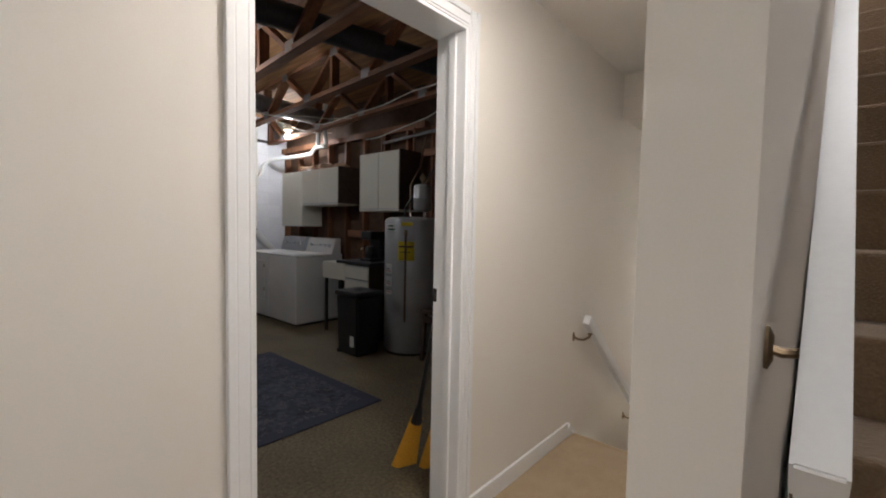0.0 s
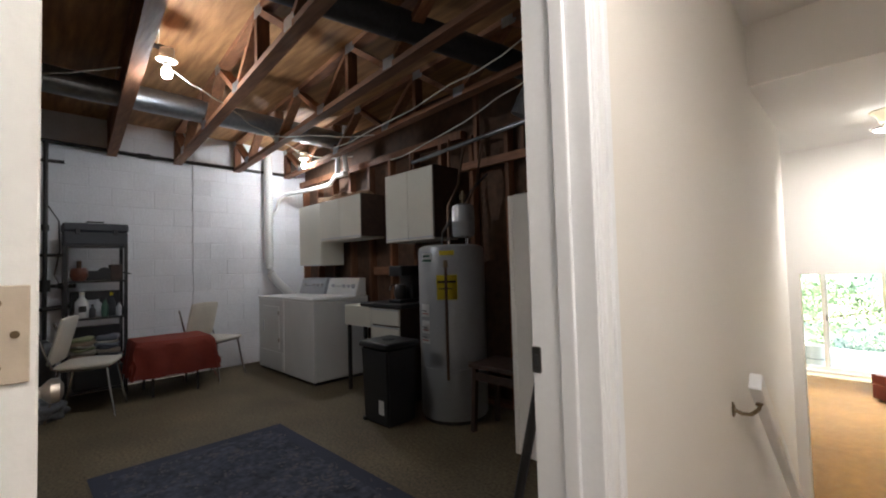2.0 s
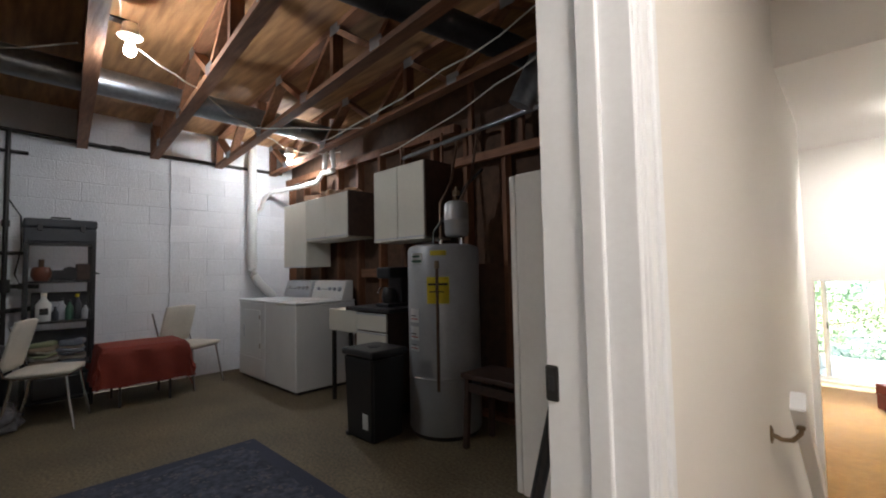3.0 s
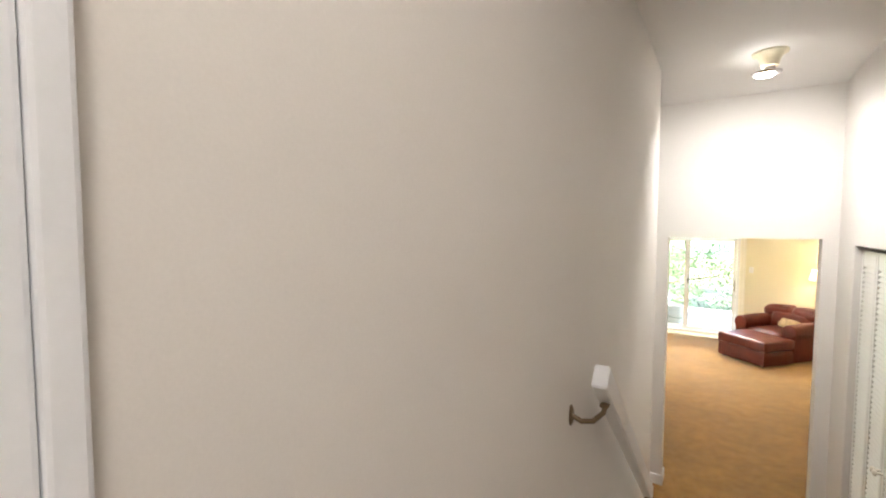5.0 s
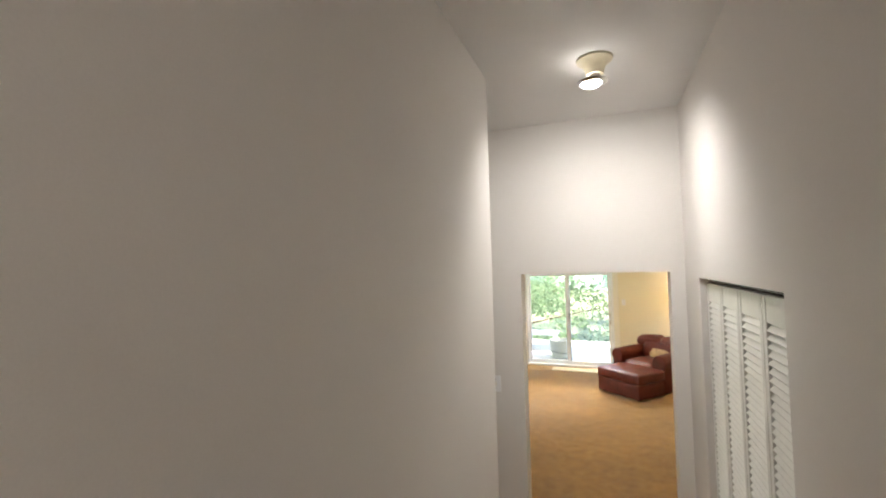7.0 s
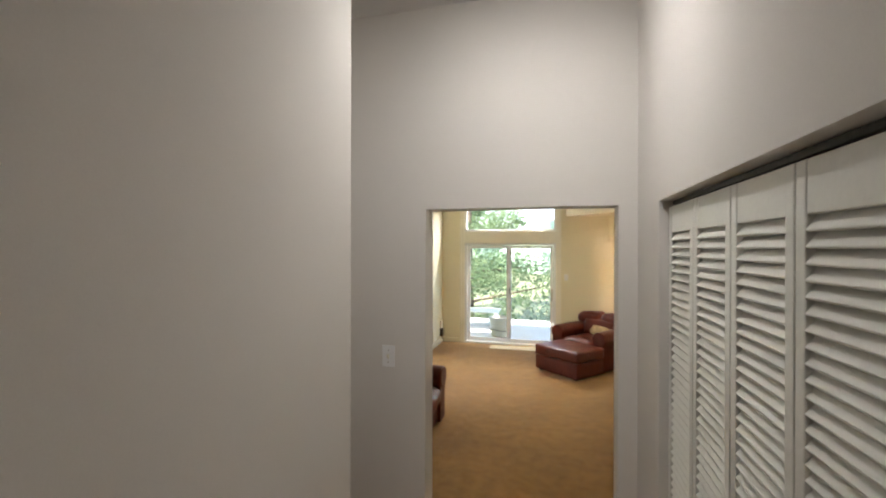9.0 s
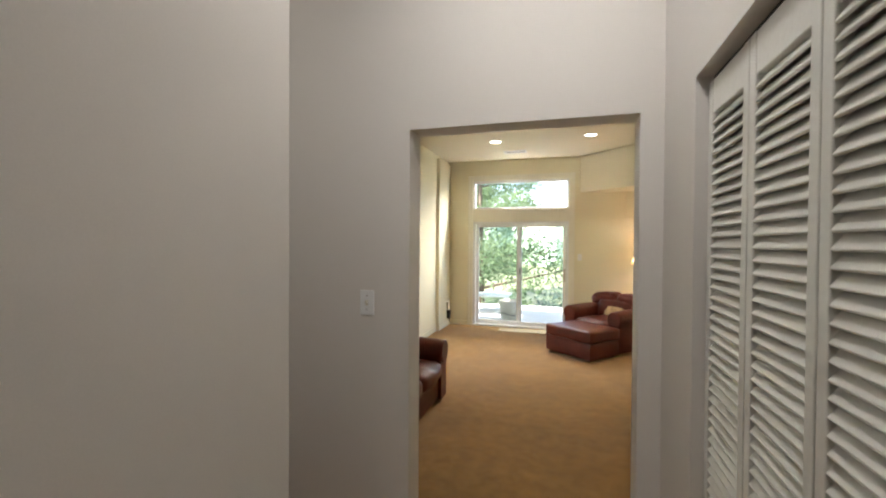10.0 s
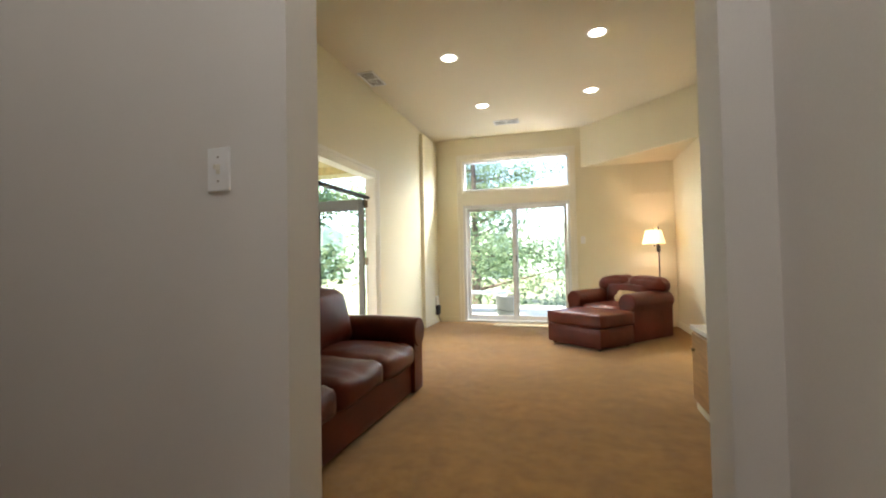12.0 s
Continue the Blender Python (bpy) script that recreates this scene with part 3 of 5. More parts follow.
part("window_sill", boxed(S0 + 0.004, S1 - 0.004, GY - 0.03, GY + 0.03, T0 - 0.012, T0 + 0.006, 0.004), OFF, trim)

# porch door in the west wall: casing, open leaf, hinges
pd = thing("door_frame_porch", "white cased opening to the porch", "door frame", kind="structure")
casing("casing", "x", -2.80, 1, G1 - 0.004, G1 + 0.085, LOW, 1.16, 1, pd, OFF)
casing("casing", "x", -2.80, 1, G0 - 0.085, G0 + 0.004, LOW, 1.16, -1, pd, OFF)
casing("head_casing", "x", -2.80, 1, G0 + 0.004, G1 - 0.004, 1.066, 1.16, 1, pd, OFF)
part("jamb", boxed(-2.93, -2.795, G1 - 0.02, G1, LOW, 1.07, 0.002), OFF, pd)
part("jamb", boxed(-2.93, -2.795, G0, G0 + 0.02, LOW, 1.07, 0.002), OFF, pd)
part("head_jamb", boxed(-2.93, -2.795, G0 + 0.02, G1 - 0.02, 1.05, 1.07, 0.002), OFF, pd)
for z in (0.70, 0.0, -0.8):
    part("hinge", boxed(-2.95, -2.90, G1 - 0.026, G1 - 0.016, z, z + 0.09, 0.003), BRASS, pd, "brass hinge")
TB = 0.80
# bar added above the leaf; its dark colour stands for the shaded top edge
part("transom_bar", boxed(-2.93, -2.87, G0 + 0.02, G1 - 0.02, TB, TB + 0.035, 0.003), DARK_METAL, pd, "transom bar coloured dark like an edge in shadow")
leaf = thing("door_porch", "open wooden framed glass door folded back onto the porch", "door", kind="structure")
bm = bmesh.new()
lx0, lx1 = -3.62, -2.94
for b in ((lx0, lx0 + 0.07, LOW + 0.02, TB), (lx1 - 0.07, lx1, LOW + 0.02, TB), (lx0 + 0.07, lx1 - 0.07, LOW + 0.02, LOW + 0.25), (lx0 + 0.07, lx1 - 0.07, TB - 0.13, TB)):
    box(bm, b[0], b[1], G1 - 0.065, G1 - 0.027, b[2], b[3], 0.003)
part("leaf_frame", bm, material("grey_door_paint", (0.115, 0.11, 0.10), 0.45, grain=60, var=0.05, bump=0.05), leaf)
gl = part("pane", boxed(lx0 + 0.07, lx1 - 0.07, G1 - 0.05, G1 - 0.044, LOW + 0.25, TB - 0.13), GLASS, leaf)
gl.visible_shadow = False

# ---- lower hall things ----
hd_ = thing("door_frame_hall", "white cased doorway at the end of the hall", "door frame", kind="structure")
casing("casing", "y", OY, -1, H1 - 0.004, H1 + 0.066, LOW, HT + 0.066, 1, hd_, TRIM)
casing("casing", "y", OY, -1, H0 - 0.066, H0 + 0.004, LOW, HT + 0.066, -1, hd_, TRIM)
casing("head_casing", "y", OY, -1, H0 + 0.004, H1 - 0.004, HT - 0.004, HT + 0.066, 1, hd_, TRIM)
dk = thing("door_hall", "dark stained closed door in a white casing", "door", kind="structure")
part("slab", boxed(H0 + 0.003, H1 - 0.003, OY + 0.09, OY + 0.13, LOW + 0.005, HT - 0.003, 0.003), CAB_SIDE, dk)
for z0, z1 in ((LOW + 0.2, LOW + 0.9), (LOW + 1.05, HT - 0.2)):
    part("door_panel", boxed(H0 + 0.13, H1 - 0.13, OY + 0.082, OY + 0.095, z0, z1, 0.006, 2), CAB_SIDE, dk)
part("knob", rod(bmesh.new(), (H0 + 0.07, OY + 0.03, LOW + 0.95), (H0 + 0.07, OY + 0.09, LOW + 0.95), 0.026, 0.014), BRASS, dk, smooth=True)

closet = thing("closet_door", "white louvred bifold closet doors, slightly ajar along the track", "bifold door", (-0.145, C0, LOW), kind="structure")
PW, PITCH, RAIL = (C1 - C0 - 0.03) / 4, 0.0285, 0.095
bm = boxed(-0.0036, 0.0036, 0, PW - 0.060, -0.0212, 0.0212, 0.003, 2)
bmesh.ops.rotate(bm, verts=bm.verts, cent=(0, 0, 0), matrix=Matrix.Rotation(radians(36), 3, "Y"))
slat = mesh_of("slat", bm, LOUVER)
PH = CT - LOW - 0.026
SLATS = int((PH - RAIL - 0.225) / PITCH)
for i in range(4):
    y0 = 0.015 + i * PW
    bm = bmesh.new()
    box(bm, -0.015, 0.015, y0 + 0.002, y0 + 0.033, 0.015, PH, 0.003, 2)
    box(bm, -0.015, 0.015, y0 + PW - 0.033, y0 + PW - 0.002, 0.015, PH, 0.003, 2)
    box(bm, -0.013, 0.013, y0 + 0.033, y0 + PW - 0.033, PH - RAIL, PH, 0.002)
    box(bm, -0.013, 0.013, y0 + 0.033, y0 + PW - 0.033, 0.015, 0.20, 0.002)
    panel = part("panel", bm, LOUVER, closet)
    many("slat", slat, [pose(0, y0 + 0.030, PH - RAIL - 0.012 - k * PITCH) for k in range(SLATS + 1)], panel)
    if i in (1, 2):
        k = spin(bmesh.new(), [(0.006, 0), (0.007, 0.018), (0.015, 0.024), (0.017, 0.032), (0.010, 0.039)], seg=14)
        bmesh.ops.rotate(k, verts=k.verts, cent=(0, 0, 0), matrix=Matrix.Rotation(radians(-90), 3, "Y"))
        bmesh.ops.translate(k, verts=k.verts, vec=(-0.015, y0 + (PW - 0.018 if i == 1 else 0.018), 0.95))
        part("knob", k, IVORY, panel, smooth=True)
part("track", boxed(0.0, 0.02, 0.004, C1 - C0 - 0.004, CT - LOW - 0.018, CT - LOW - 0.002, 0.002), DARK_METAL, closet, "dark metal head track")

rail = thing("handrail", "white wooden handrail on curved brass brackets", "handrail", (-1.22, 0, 0))
sl = -0.852 / 1.026
RX = 0.075


def rail_z(y):
    return 0.706 + (y - 1.93) * sl


bm = bmesh.new()
bar(bm, (RX, 1.875, rail_z(1.875)), (RX, 3.02, rail_z(3.02)), 0.042, 0.066)
bmesh.ops.bevel(bm, geom=bm.edges[:], offset=0.0035, segments=2, affect="EDGES")
part("rail_board", bm, TRIM, rail)
for by in (1.852, 2.876):
    zb = 0.632 + (by - 1.852) * sl
    ty = by + 0.10
    b = part("bracket", tube(bmesh.new(), [(0.006, by, zb), (0.03, by + 0.004, zb - 0.012), (0.055, by + 0.03, zb - 0.016), (RX, by + 0.07, zb - 0.002), (RX, ty, rail_z(ty) - 0.036)], 0.0075), BRASS, rail, "curved antique brass bracket", smooth=True)
    r = spin(bmesh.new(), [(0.020, 0), (0.020, 0.004), (0.012, 0.009)], seg=16)
    bmesh.ops.scale(r, verts=r.verts, vec=(1, 0.65, 1))
    bmesh.ops.rotate(r, verts=r.verts, cent=(0, 0, 0), matrix=Matrix.Rotation(radians(90), 3, "Y"))
    bmesh.ops.scale(r, verts=r.verts, vec=(1, 1, 1.5))
    bmesh.ops.translate(r, verts=r.verts, vec=(0.0005, by, zb))
    part("rosette", r, BRASS, b, smooth=True)
    part("saddle", boxed(RX - 0.012, RX + 0.012, ty - 0.03, ty + 0.03, rail_z(ty) - 0.045, rail_z(ty) - 0.036, 0.002), BRASS, b)


def switch_plate(name, axis, at, label, cat="light switch"):
    s = thing(name, label, cat, at, 0 if axis == "y" else 90)
    part("plate", boxed(-0.036, 0.036, -0.007, 0.0, -0.058, 0.058, 0.003, 2), PLATE, s)
    part("toggle_slot", boxed(-0.006, 0.006, -0.009, -0.006, -0.013, 0.013, 0.001), IVORY, s)
    t = part("toggle", boxed(-0.0045, 0.0045, -0.020, -0.006, -0.002, 0.010, 0.001), IVORY, s)
    for z in (-0.032, 0.032):
        part("screw", rod(bmesh.new(), (0, -0.0065, z), (0, -0.0082, z), 0.003), NICKEL, s)
    return s


switch_plate("light_switch", "y", (-1.437, OY, 0.285), "white toggle light switch on the hall wall")
switch_plate("light_switch", "y", (-0.335, GY, 0.318), "ivory light switch beside the glass door")

fix = thing("ceiling_light", "yellowed ceiling lamp holder with a bare reflector bulb", "ceiling light", (-0.675, 3.72, HALL_TOP))
part("canopy", spin(bmesh.new(), [(0.040, -0.078), (0.042, -0.070), (0.050, -0.040), (0.066, -0.016), (0.084, -0.010), (0.086, 0.0)], seg=32), IVORY_CAP, fix, "yellowed plastic lamp holder", smooth=True)
part("socket", spin(bmesh.new(), [(0.020, -0.102), (0.026, -0.094), (0.026, -0.076)], seg=18), NICKEL, fix, smooth=True)
part("bulb", spin(bmesh.new(), [(0.030, -0.132), (0.044, -0.128), (0.050, -0.120), (0.040, -0.110), (0.020, -0.100)], (-0.02, -0.005, 0), seg=22), HALL_GLOW, fix, "lit reflector bulb", smooth=True)
part("rim", spin(bmesh.new(), [(0.052, -0.121), (0.072, -0.114), (0.072, -0.111), (0.052, -0.116)], (-0.012, -0.005, 0), seg=24, caps=False), CHROME, fix, smooth=True)

sv = thing("wall_vent", "white louvred air grille at the head of the stairs", "vent", (0.335, 3.60, 3.0))
part("frame", boxed(-0.2, 0.2, -0.008, 0.0, -0.1, 0.1, 0.003), TRIM, sv)
for k in range(7):
    part("slat", boxed(-0.18, 0.18, -0.014, -0.006, -0.085 + 0.026 * k, -0.070 + 0.026 * k, 0.002), TRIM, sv)

# handrail of the stairs up, on the other side of the partition
up = thing("handrail", "white wooden handrail rising beside the brown stairs", "handrail")
UP0, UP1 = Vector((-0.077, -0.205, 1.085)), Vector((-0.036, 2.35, 3.17))
bm = bar(bmesh.new(), UP0, UP1, 0.042, 0.066)
bmesh.ops.bevel(bm, geom=bm.edges[:], offset=0.0035, segments=2, affect="EDGES")
part("rail_board", bm, TRIM, up)
for f in (0.075, 0.55):
    c = UP0.lerp(UP1, f)
    wx = -0.134 + 0.0229 * (c.y + 0.2)
    b = part("bracket", tube(bmesh.new(), [(wx, c.y - 0.05, c.z - 0.062), (wx + 0.016, c.y - 0.05, c.z - 0.066), (c.x - 0.02, c.y - 0.045, c.z - 0.064), (c.x - 0.006, c.y - 0.03, c.z - 0.058), (c.x, c.y, c.z - 0.036)], 0.0065), BRASS, up, "curved antique brass bracket", smooth=True)
    r = spin(bmesh.new(), [(0.017, 0), (0.017, 0.004), (0.010, 0.009)], seg=16)
    bmesh.ops.rotate(r, verts=r.verts, cent=(0, 0, 0), matrix=Matrix.Rotation(radians(90), 3, "Y"))
    bmesh.ops.scale(r, verts=r.verts, vec=(1, 0.7, 1.6))
    bmesh.ops.translate(r, verts=r.verts, vec=(wx - 0.001, c.y - 0.05, c.z - 0.062))
    part("rosette", r, BRASS, b, smooth=True)

# ---- utility room ----
washer_dryer = ((-6.40, "dryer", "white front-panel clothes dryer against the block wall", PANEL_GREY), (-5.68, "washing_machine", "white top-loading washing machine with a white control panel", APPLIANCE))
for wx, nm, lb, panel_mat in washer_dryer:
    w = thing(nm, lb, nm.replace("_", " "), (wx, 2.07, 0))
    part("body", boxed(0, 0.70, 0, 0.70, 0.03, 0.885, 0.012, 2), APPLIANCE, w)
    part("plinth", boxed(0.02, 0.68, 0.03, 0.68, 0.0, 0.035), BLACK, w)
    part("worktop", boxed(-0.004, 0.704, -0.008, 0.70, 0.885, 0.912, 0.010, 2), APPLIANCE, w)
    bm = bmesh.new()
    q = [(0.0, 0.54, 0.91), (0.0, 0.60, 1.11), (0.0, 0.69, 1.12), (0.0, 0.69, 0.91)]
    vs = [bm.verts.new((x, y, z)) for x in (0.02, 0.68) for _, y, z in q]
    for f in ((3, 2, 1, 0), (4, 5, 6, 7), (0, 1, 5, 4), (1, 2, 6, 5), (2, 3, 7, 6), (3, 0, 4, 7)):
        bm.faces.new([vs[i] for i in f])
    bmesh.ops.bevel(bm, geom=bm.edges[:], offset=0.008, segments=2, affect="EDGES")
    con = part("console", bm, panel_mat, w, "sloped control console")
    for kx, kr in ((0.16, 0.022), (0.40, 0.020), (0.50, 0.020), (0.60, 0.028)):
        k = rod(bmesh.new(), (kx, 0.572, 1.022), (kx, 0.545, 1.03), kr, kr * 0.8, 16)
        part("dial", k, CHROME if nm == "dryer" else PANEL_GREY, con, smooth=True)
    part("print", boxed(0.20, 0.34, 0.566, 0.568, 1.015, 1.02), DARK_METAL, con)
    if nm == "dryer":
        d = part("door", boxed(0.16, 0.60, -0.012, 0.002, 0.30, 0.80, 0.008, 2), APPLIANCE, w)
        part("pull", boxed(0.175, 0.19, -0.02, -0.010, 0.48, 0.62, 0.003), PANEL_GREY, d)
        for z in (0.38, 0.70):
            part("hinge", boxed(0.592, 0.606, -0.016, -0.002, z, z + 0.05, 0.002), NICKEL, d)
        part("kick_panel", boxed(0.02, 0.68, -0.006, 0.002, 0.05, 0.26, 0.004), APPLIANCE, w)
    else:
        part("lid", boxed(0.06, 0.64, 0.02, 0.50, 0.910, 0.922, 0.006, 2), APPLIANCE, w)


def wall_cabinet(at, units, depth, label):
    """Units: (x0, x1, z0, z1) of each door bay, with one slab door a bay."""
    c = thing("wall_cabinet", label, "cabinet", at)
    x0, x1, zt = min(u[0] for u in units), max(u[1] for u in units), max(u[3] for u in units)
    for a, b, z0, z1 in units:
        body = part("body", boxed(a, b - 0.001, 0.02, depth, z0, z1, 0.003), CABINET, c)
        d = part("door", boxed(a + 0.003, b - 0.003, 0, 0.018, z0 + 0.003, z1 - 0.003, 0.003), CABINET, c)
        part("pull_strip", boxed(a + 0.006, b - 0.006, -0.004, 0.010, z0 - 0.004, z0 + 0.008, 0.002), PANEL_GREY, d)
    return c, x1


c, _ = wall_cabinet((-6.10, 2.49, 0), ((0, 0.555, 1.28, 2.05), (0.555, 0.98, 1.59, 2.05), (0.98, 1.405, 1.59, 2.05)), 0.32, "cream laminate wall cabinets above the laundry")
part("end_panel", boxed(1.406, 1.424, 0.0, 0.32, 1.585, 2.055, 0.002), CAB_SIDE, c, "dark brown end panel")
part("under_shelf", boxed(0.56, 1.40, 0.0, 0.32, 1.565, 1.585, 0.003), CABINET, c)
c, _ = wall_cabinet((-4.25, 2.49, 0), ((0, 0.345, 1.50, 2.15), (0.345, 0.69, 1.50, 2.15)), 0.33, "cream two-door wall cabinet hung beside the water heater")
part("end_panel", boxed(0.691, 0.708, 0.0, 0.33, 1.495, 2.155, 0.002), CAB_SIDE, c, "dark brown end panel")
part("bottom_rail", boxed(0, 0.69, 0.0, 0.33, 1.478, 1.497, 0.002), CABINET, c)
for hx in (0.06, 0.62):
    part("hanger", boxed(hx, hx + 0.02, 0.28, 0.30, 2.15, 2.45), WOOD_Y, c)

rc = random.Random(17)
for rx, ry, rs in ((-5.55, 2.63, 0.15), (-5.18, 2.62, 0.17), (-4.86, 2.66, 0.13)):
    rag = thing("crumpled_rag", "crumpled tan rag lying on top of the wall cabinets", "rag", (rx, ry, 2.051), rc.uniform(0, 180), "rags on the cabinets")
    bm = bmesh.new()
    bmesh.ops.create_icosphere(bm, subdivisions=4, radius=rs)
    for v in bm.verts:
        v.co *= 1 + 0.45 * noise.noise(v.co * 13 + Vector((rx, 0, 0)))
        v.co.y *= 0.75
        v.co.z = max(0.0, v.co.z * 0.38 + 0.02)
    part("cloth", bm, material("tan_rag", (0.42, 0.27, 0.17), 0.9, grain=60, var=0.2, bump=0.4), rag)

base = thing("base_cabinet", "cream drawer unit with a dark counter beside the washer", "cabinet", (-4.66, 2.25, 0))
part("apron", boxed(0, 0.45, 0.0, 0.50, 0.66, 0.86, 0.004), CABINET, base)
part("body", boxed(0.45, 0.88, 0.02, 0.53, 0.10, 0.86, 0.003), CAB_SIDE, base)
for z0, z1 in ((0.70, 0.85), (0.535, 0.69), (0.12, 0.525)):
    d = part("drawer", boxed(0.453, 0.877, 0.0, 0.02, z0, z1, 0.004), CABINET, base)
    part("pull_lip", boxed(0.46, 0.87, -0.006, 0.008, z1 - 0.014, z1 - 0.002, 0.003), PANEL_GREY, d)
part("toe_kick", boxed(0.46, 0.87, 0.05, 0.5, 0, 0.10), BLACK, base)
for lx in (0.02, 0.30):
    part("leg", boxed(lx, lx + 0.03, 0.02, 0.05, 0, 0.66), DARK_METAL, base)
part("counter", boxed(0.30, 0.93, -0.012, 0.54, 0.861, 0.895, 0.006, 2), BLACK, base, "dark counter top")
fa = thing("faucet", "small chrome tap above the counter", "tap", (-4.28, 2.66, 0.895))
part("spout", tube(bmesh.new(), [(0, 0, 0), (0, 0, 0.12), (0, -0.03, 0.16), (0, -0.09, 0.15), (0, -0.11, 0.11)], 0.011), CHROME, fa, smooth=True)
part("handle", boxed(0.03, 0.045, -0.05, 0.01, 0.03, 0.05, 0.004), CHROME, fa)
cm = thing("coffee_maker", "black coffee maker on the dark counter", "coffee maker", (-3.99, 2.50, 0.895))
part("base", boxed(-0.09, 0.09, -0.13, 0.13, 0, 0.03, 0.008, 2), BLACK, cm)
part("column", boxed(-0.09, 0.09, 0.02, 0.13, 0.03, 0.34, 0.010, 2), BLACK, cm)
part("head", boxed(-0.09, 0.09, -0.12, 0.13, 0.25, 0.35, 0.015, 2), BLACK, cm)
part("carafe", spin(bmesh.new(), [(0.05, 0.032), (0.065, 0.08), (0.055, 0.15), (0.04, 0.17)], (0, -0.05, 0), 18), DARK_METAL, cm, smooth=True)

HX, HY = -3.29, 2.43
wh = thing("water_heater", "grey steel water heater with yellow energy label", "water heater", (HX, HY, 0))
R = 0.275
part("tank", spin(bmesh.new(), [(R - 0.01, 0.03), (R, 0.05), (R, 0.42), (R + 0.003, 0.423), (R + 0.003, 0.43), (R, 0.433), (R, 1.36), (R - 0.012, 1.385), (R - 0.05, 1.40), (0.02, 1.41)], seg=40), TANK, wh, smooth=True)
part("base_ring", spin(bmesh.new(), [(R - 0.02, 0), (R - 0.02, 0.03), (R - 0.03, 0.032)], seg=32), DARK_METAL, wh)


def wrapped(a0, a1, z0, z1, r):
    """A label bent round the tank."""
    bm = bmesh.new()
    k = 8
    lo = [bm.verts.new((r * math.cos(radians(a0 + (a1 - a0) * i / k)), r * math.sin(radians(a0 + (a1 - a0) * i / k)), z)) for z in (z0, z1) for i in range(k + 1)]
    for i in range(k):
        bm.faces.new((lo[i], lo[i + 1], lo[k + 2 + i], lo[k + 1 + i]))
    bmesh.ops.solidify(bm, geom=bm.faces[:], thickness=0.001)
    return bm


part("energy_label", wrapped(-72, -38, 0.97, 1.16, R + 0.002), YELLOW, wh, "bright yellow energy label", smooth=True)
part("energy_print", wrapped(-70, -40, 1.10, 1.115, R + 0.0035), DARK_METAL, wh, smooth=True)
part("energy_print", wrapped(-68, -46, 1.05, 1.058, R + 0.0035), DARK_METAL, wh, smooth=True)
part("brand_badge", wrapped(-104, -80, 1.262, 1.335, R + 0.002), PAPER, wh, "white badge with a dark band", smooth=True)
part("badge_stripe", wrapped(-103, -81, 1.266, 1.286, R + 0.0035), GREEN_LABEL, wh, smooth=True)
part("badge_stripe", wrapped(-101, -84, 1.303, 1.320, R + 0.0035), GREEN_LABEL, wh, smooth=True)
part("caution_label", wrapped(-66, -42, 1.315, 1.35, R + 0.002), YELLOW, wh, smooth=True)
for z0, z1, m in ((0.83, 0.93, PAPER), (0.70, 0.80, PAPER), (0.62, 0.66, PAPER)):
    part("notice", wrapped(-110, -88, z0, z1, R + 0.002), m, wh, "white paper notices", smooth=True)
    part("notice_print", wrapped(-108, -90, z0 + 0.02, z0 + 0.028, R + 0.0035), RED_INK, wh, smooth=True)
    part("notice_print", wrapped(-108, -94, z0 + 0.042, z0 + 0.05, R + 0.0035), DARK_METAL, wh, smooth=True)
ux, uy = (R + 0.03) * math.cos(radians(-55)), (R + 0.03) * math.sin(radians(-55))
part("drain_pipe", tube(bmesh.new(), [(ux * 0.85, uy * 0.85, 1.245), (ux * 0.98, uy * 0.98, 1.25), (ux, uy, 1.24), (ux, uy, 1.15), (ux, uy, 0.36)], 0.011), COPPER, wh, "brown overflow pipe", smooth=True)
part("relief_valve", rod(bmesh.new(), (ux, uy, 1.22), (ux, uy, 1.275), 0.02, 0.016), BRASS, wh, smooth=True)
part("access_panel", wrapped(-88, -66, 0.46, 0.56, R + 0.004), TANK, wh, smooth=True)
part("gas_line", tube(bmesh.new(), [(-0.09, -0.02, 1.40), (-0.09, 0.0, 1.52), (0.10, 0.2, 1.90), (0.17, 0.3, 2.02)], 0.012), DARK_METAL, wh, smooth=True)
for px_, py_ in ((-0.10, 0.08), (0.10, 0.10)):
    part("water_pipe", tube(bmesh.new(), [(px_, py_, 1.40), (px_, py_, 1.75), (px_ + 0.02, py_ + 0.12, 1.95), (px_ + 0.02, py_ + 0.2, 2.3)], 0.011), COPPER, wh, "copper water pipe", smooth=True)
    part("fitting", rod(bmesh.new(), (px_, py_, 1.41), (px_, py_, 1.46), 0.018), CHROME, wh)
ex = thing("expansion_tank", "small pale expansion tank on the water pipe", "tank", (HX + 0.04, HY + 0.12, 1.47))
part("shell", spin(bmesh.new(), [(0.06, 0), (0.090, 0.012), (0.096, 0.04), (0.096, 0.125), (0.099, 0.130), (0.099, 0.138), (0.096, 0.143), (0.096, 0.24), (0.088, 0.27), (0.06, 0.285), (0.02, 0.29)], seg=28), TANK, ex, smooth=True)
part("neck", rod(bmesh.new(), (0, 0, 0.29), (0, 0, 0.40), 0.013), BRASS, ex)
part("valve", rod(bmesh.new(), (0, 0, 0.33), (0, 0, 0.37), 0.03, 0.03, 8), BRASS, ex)

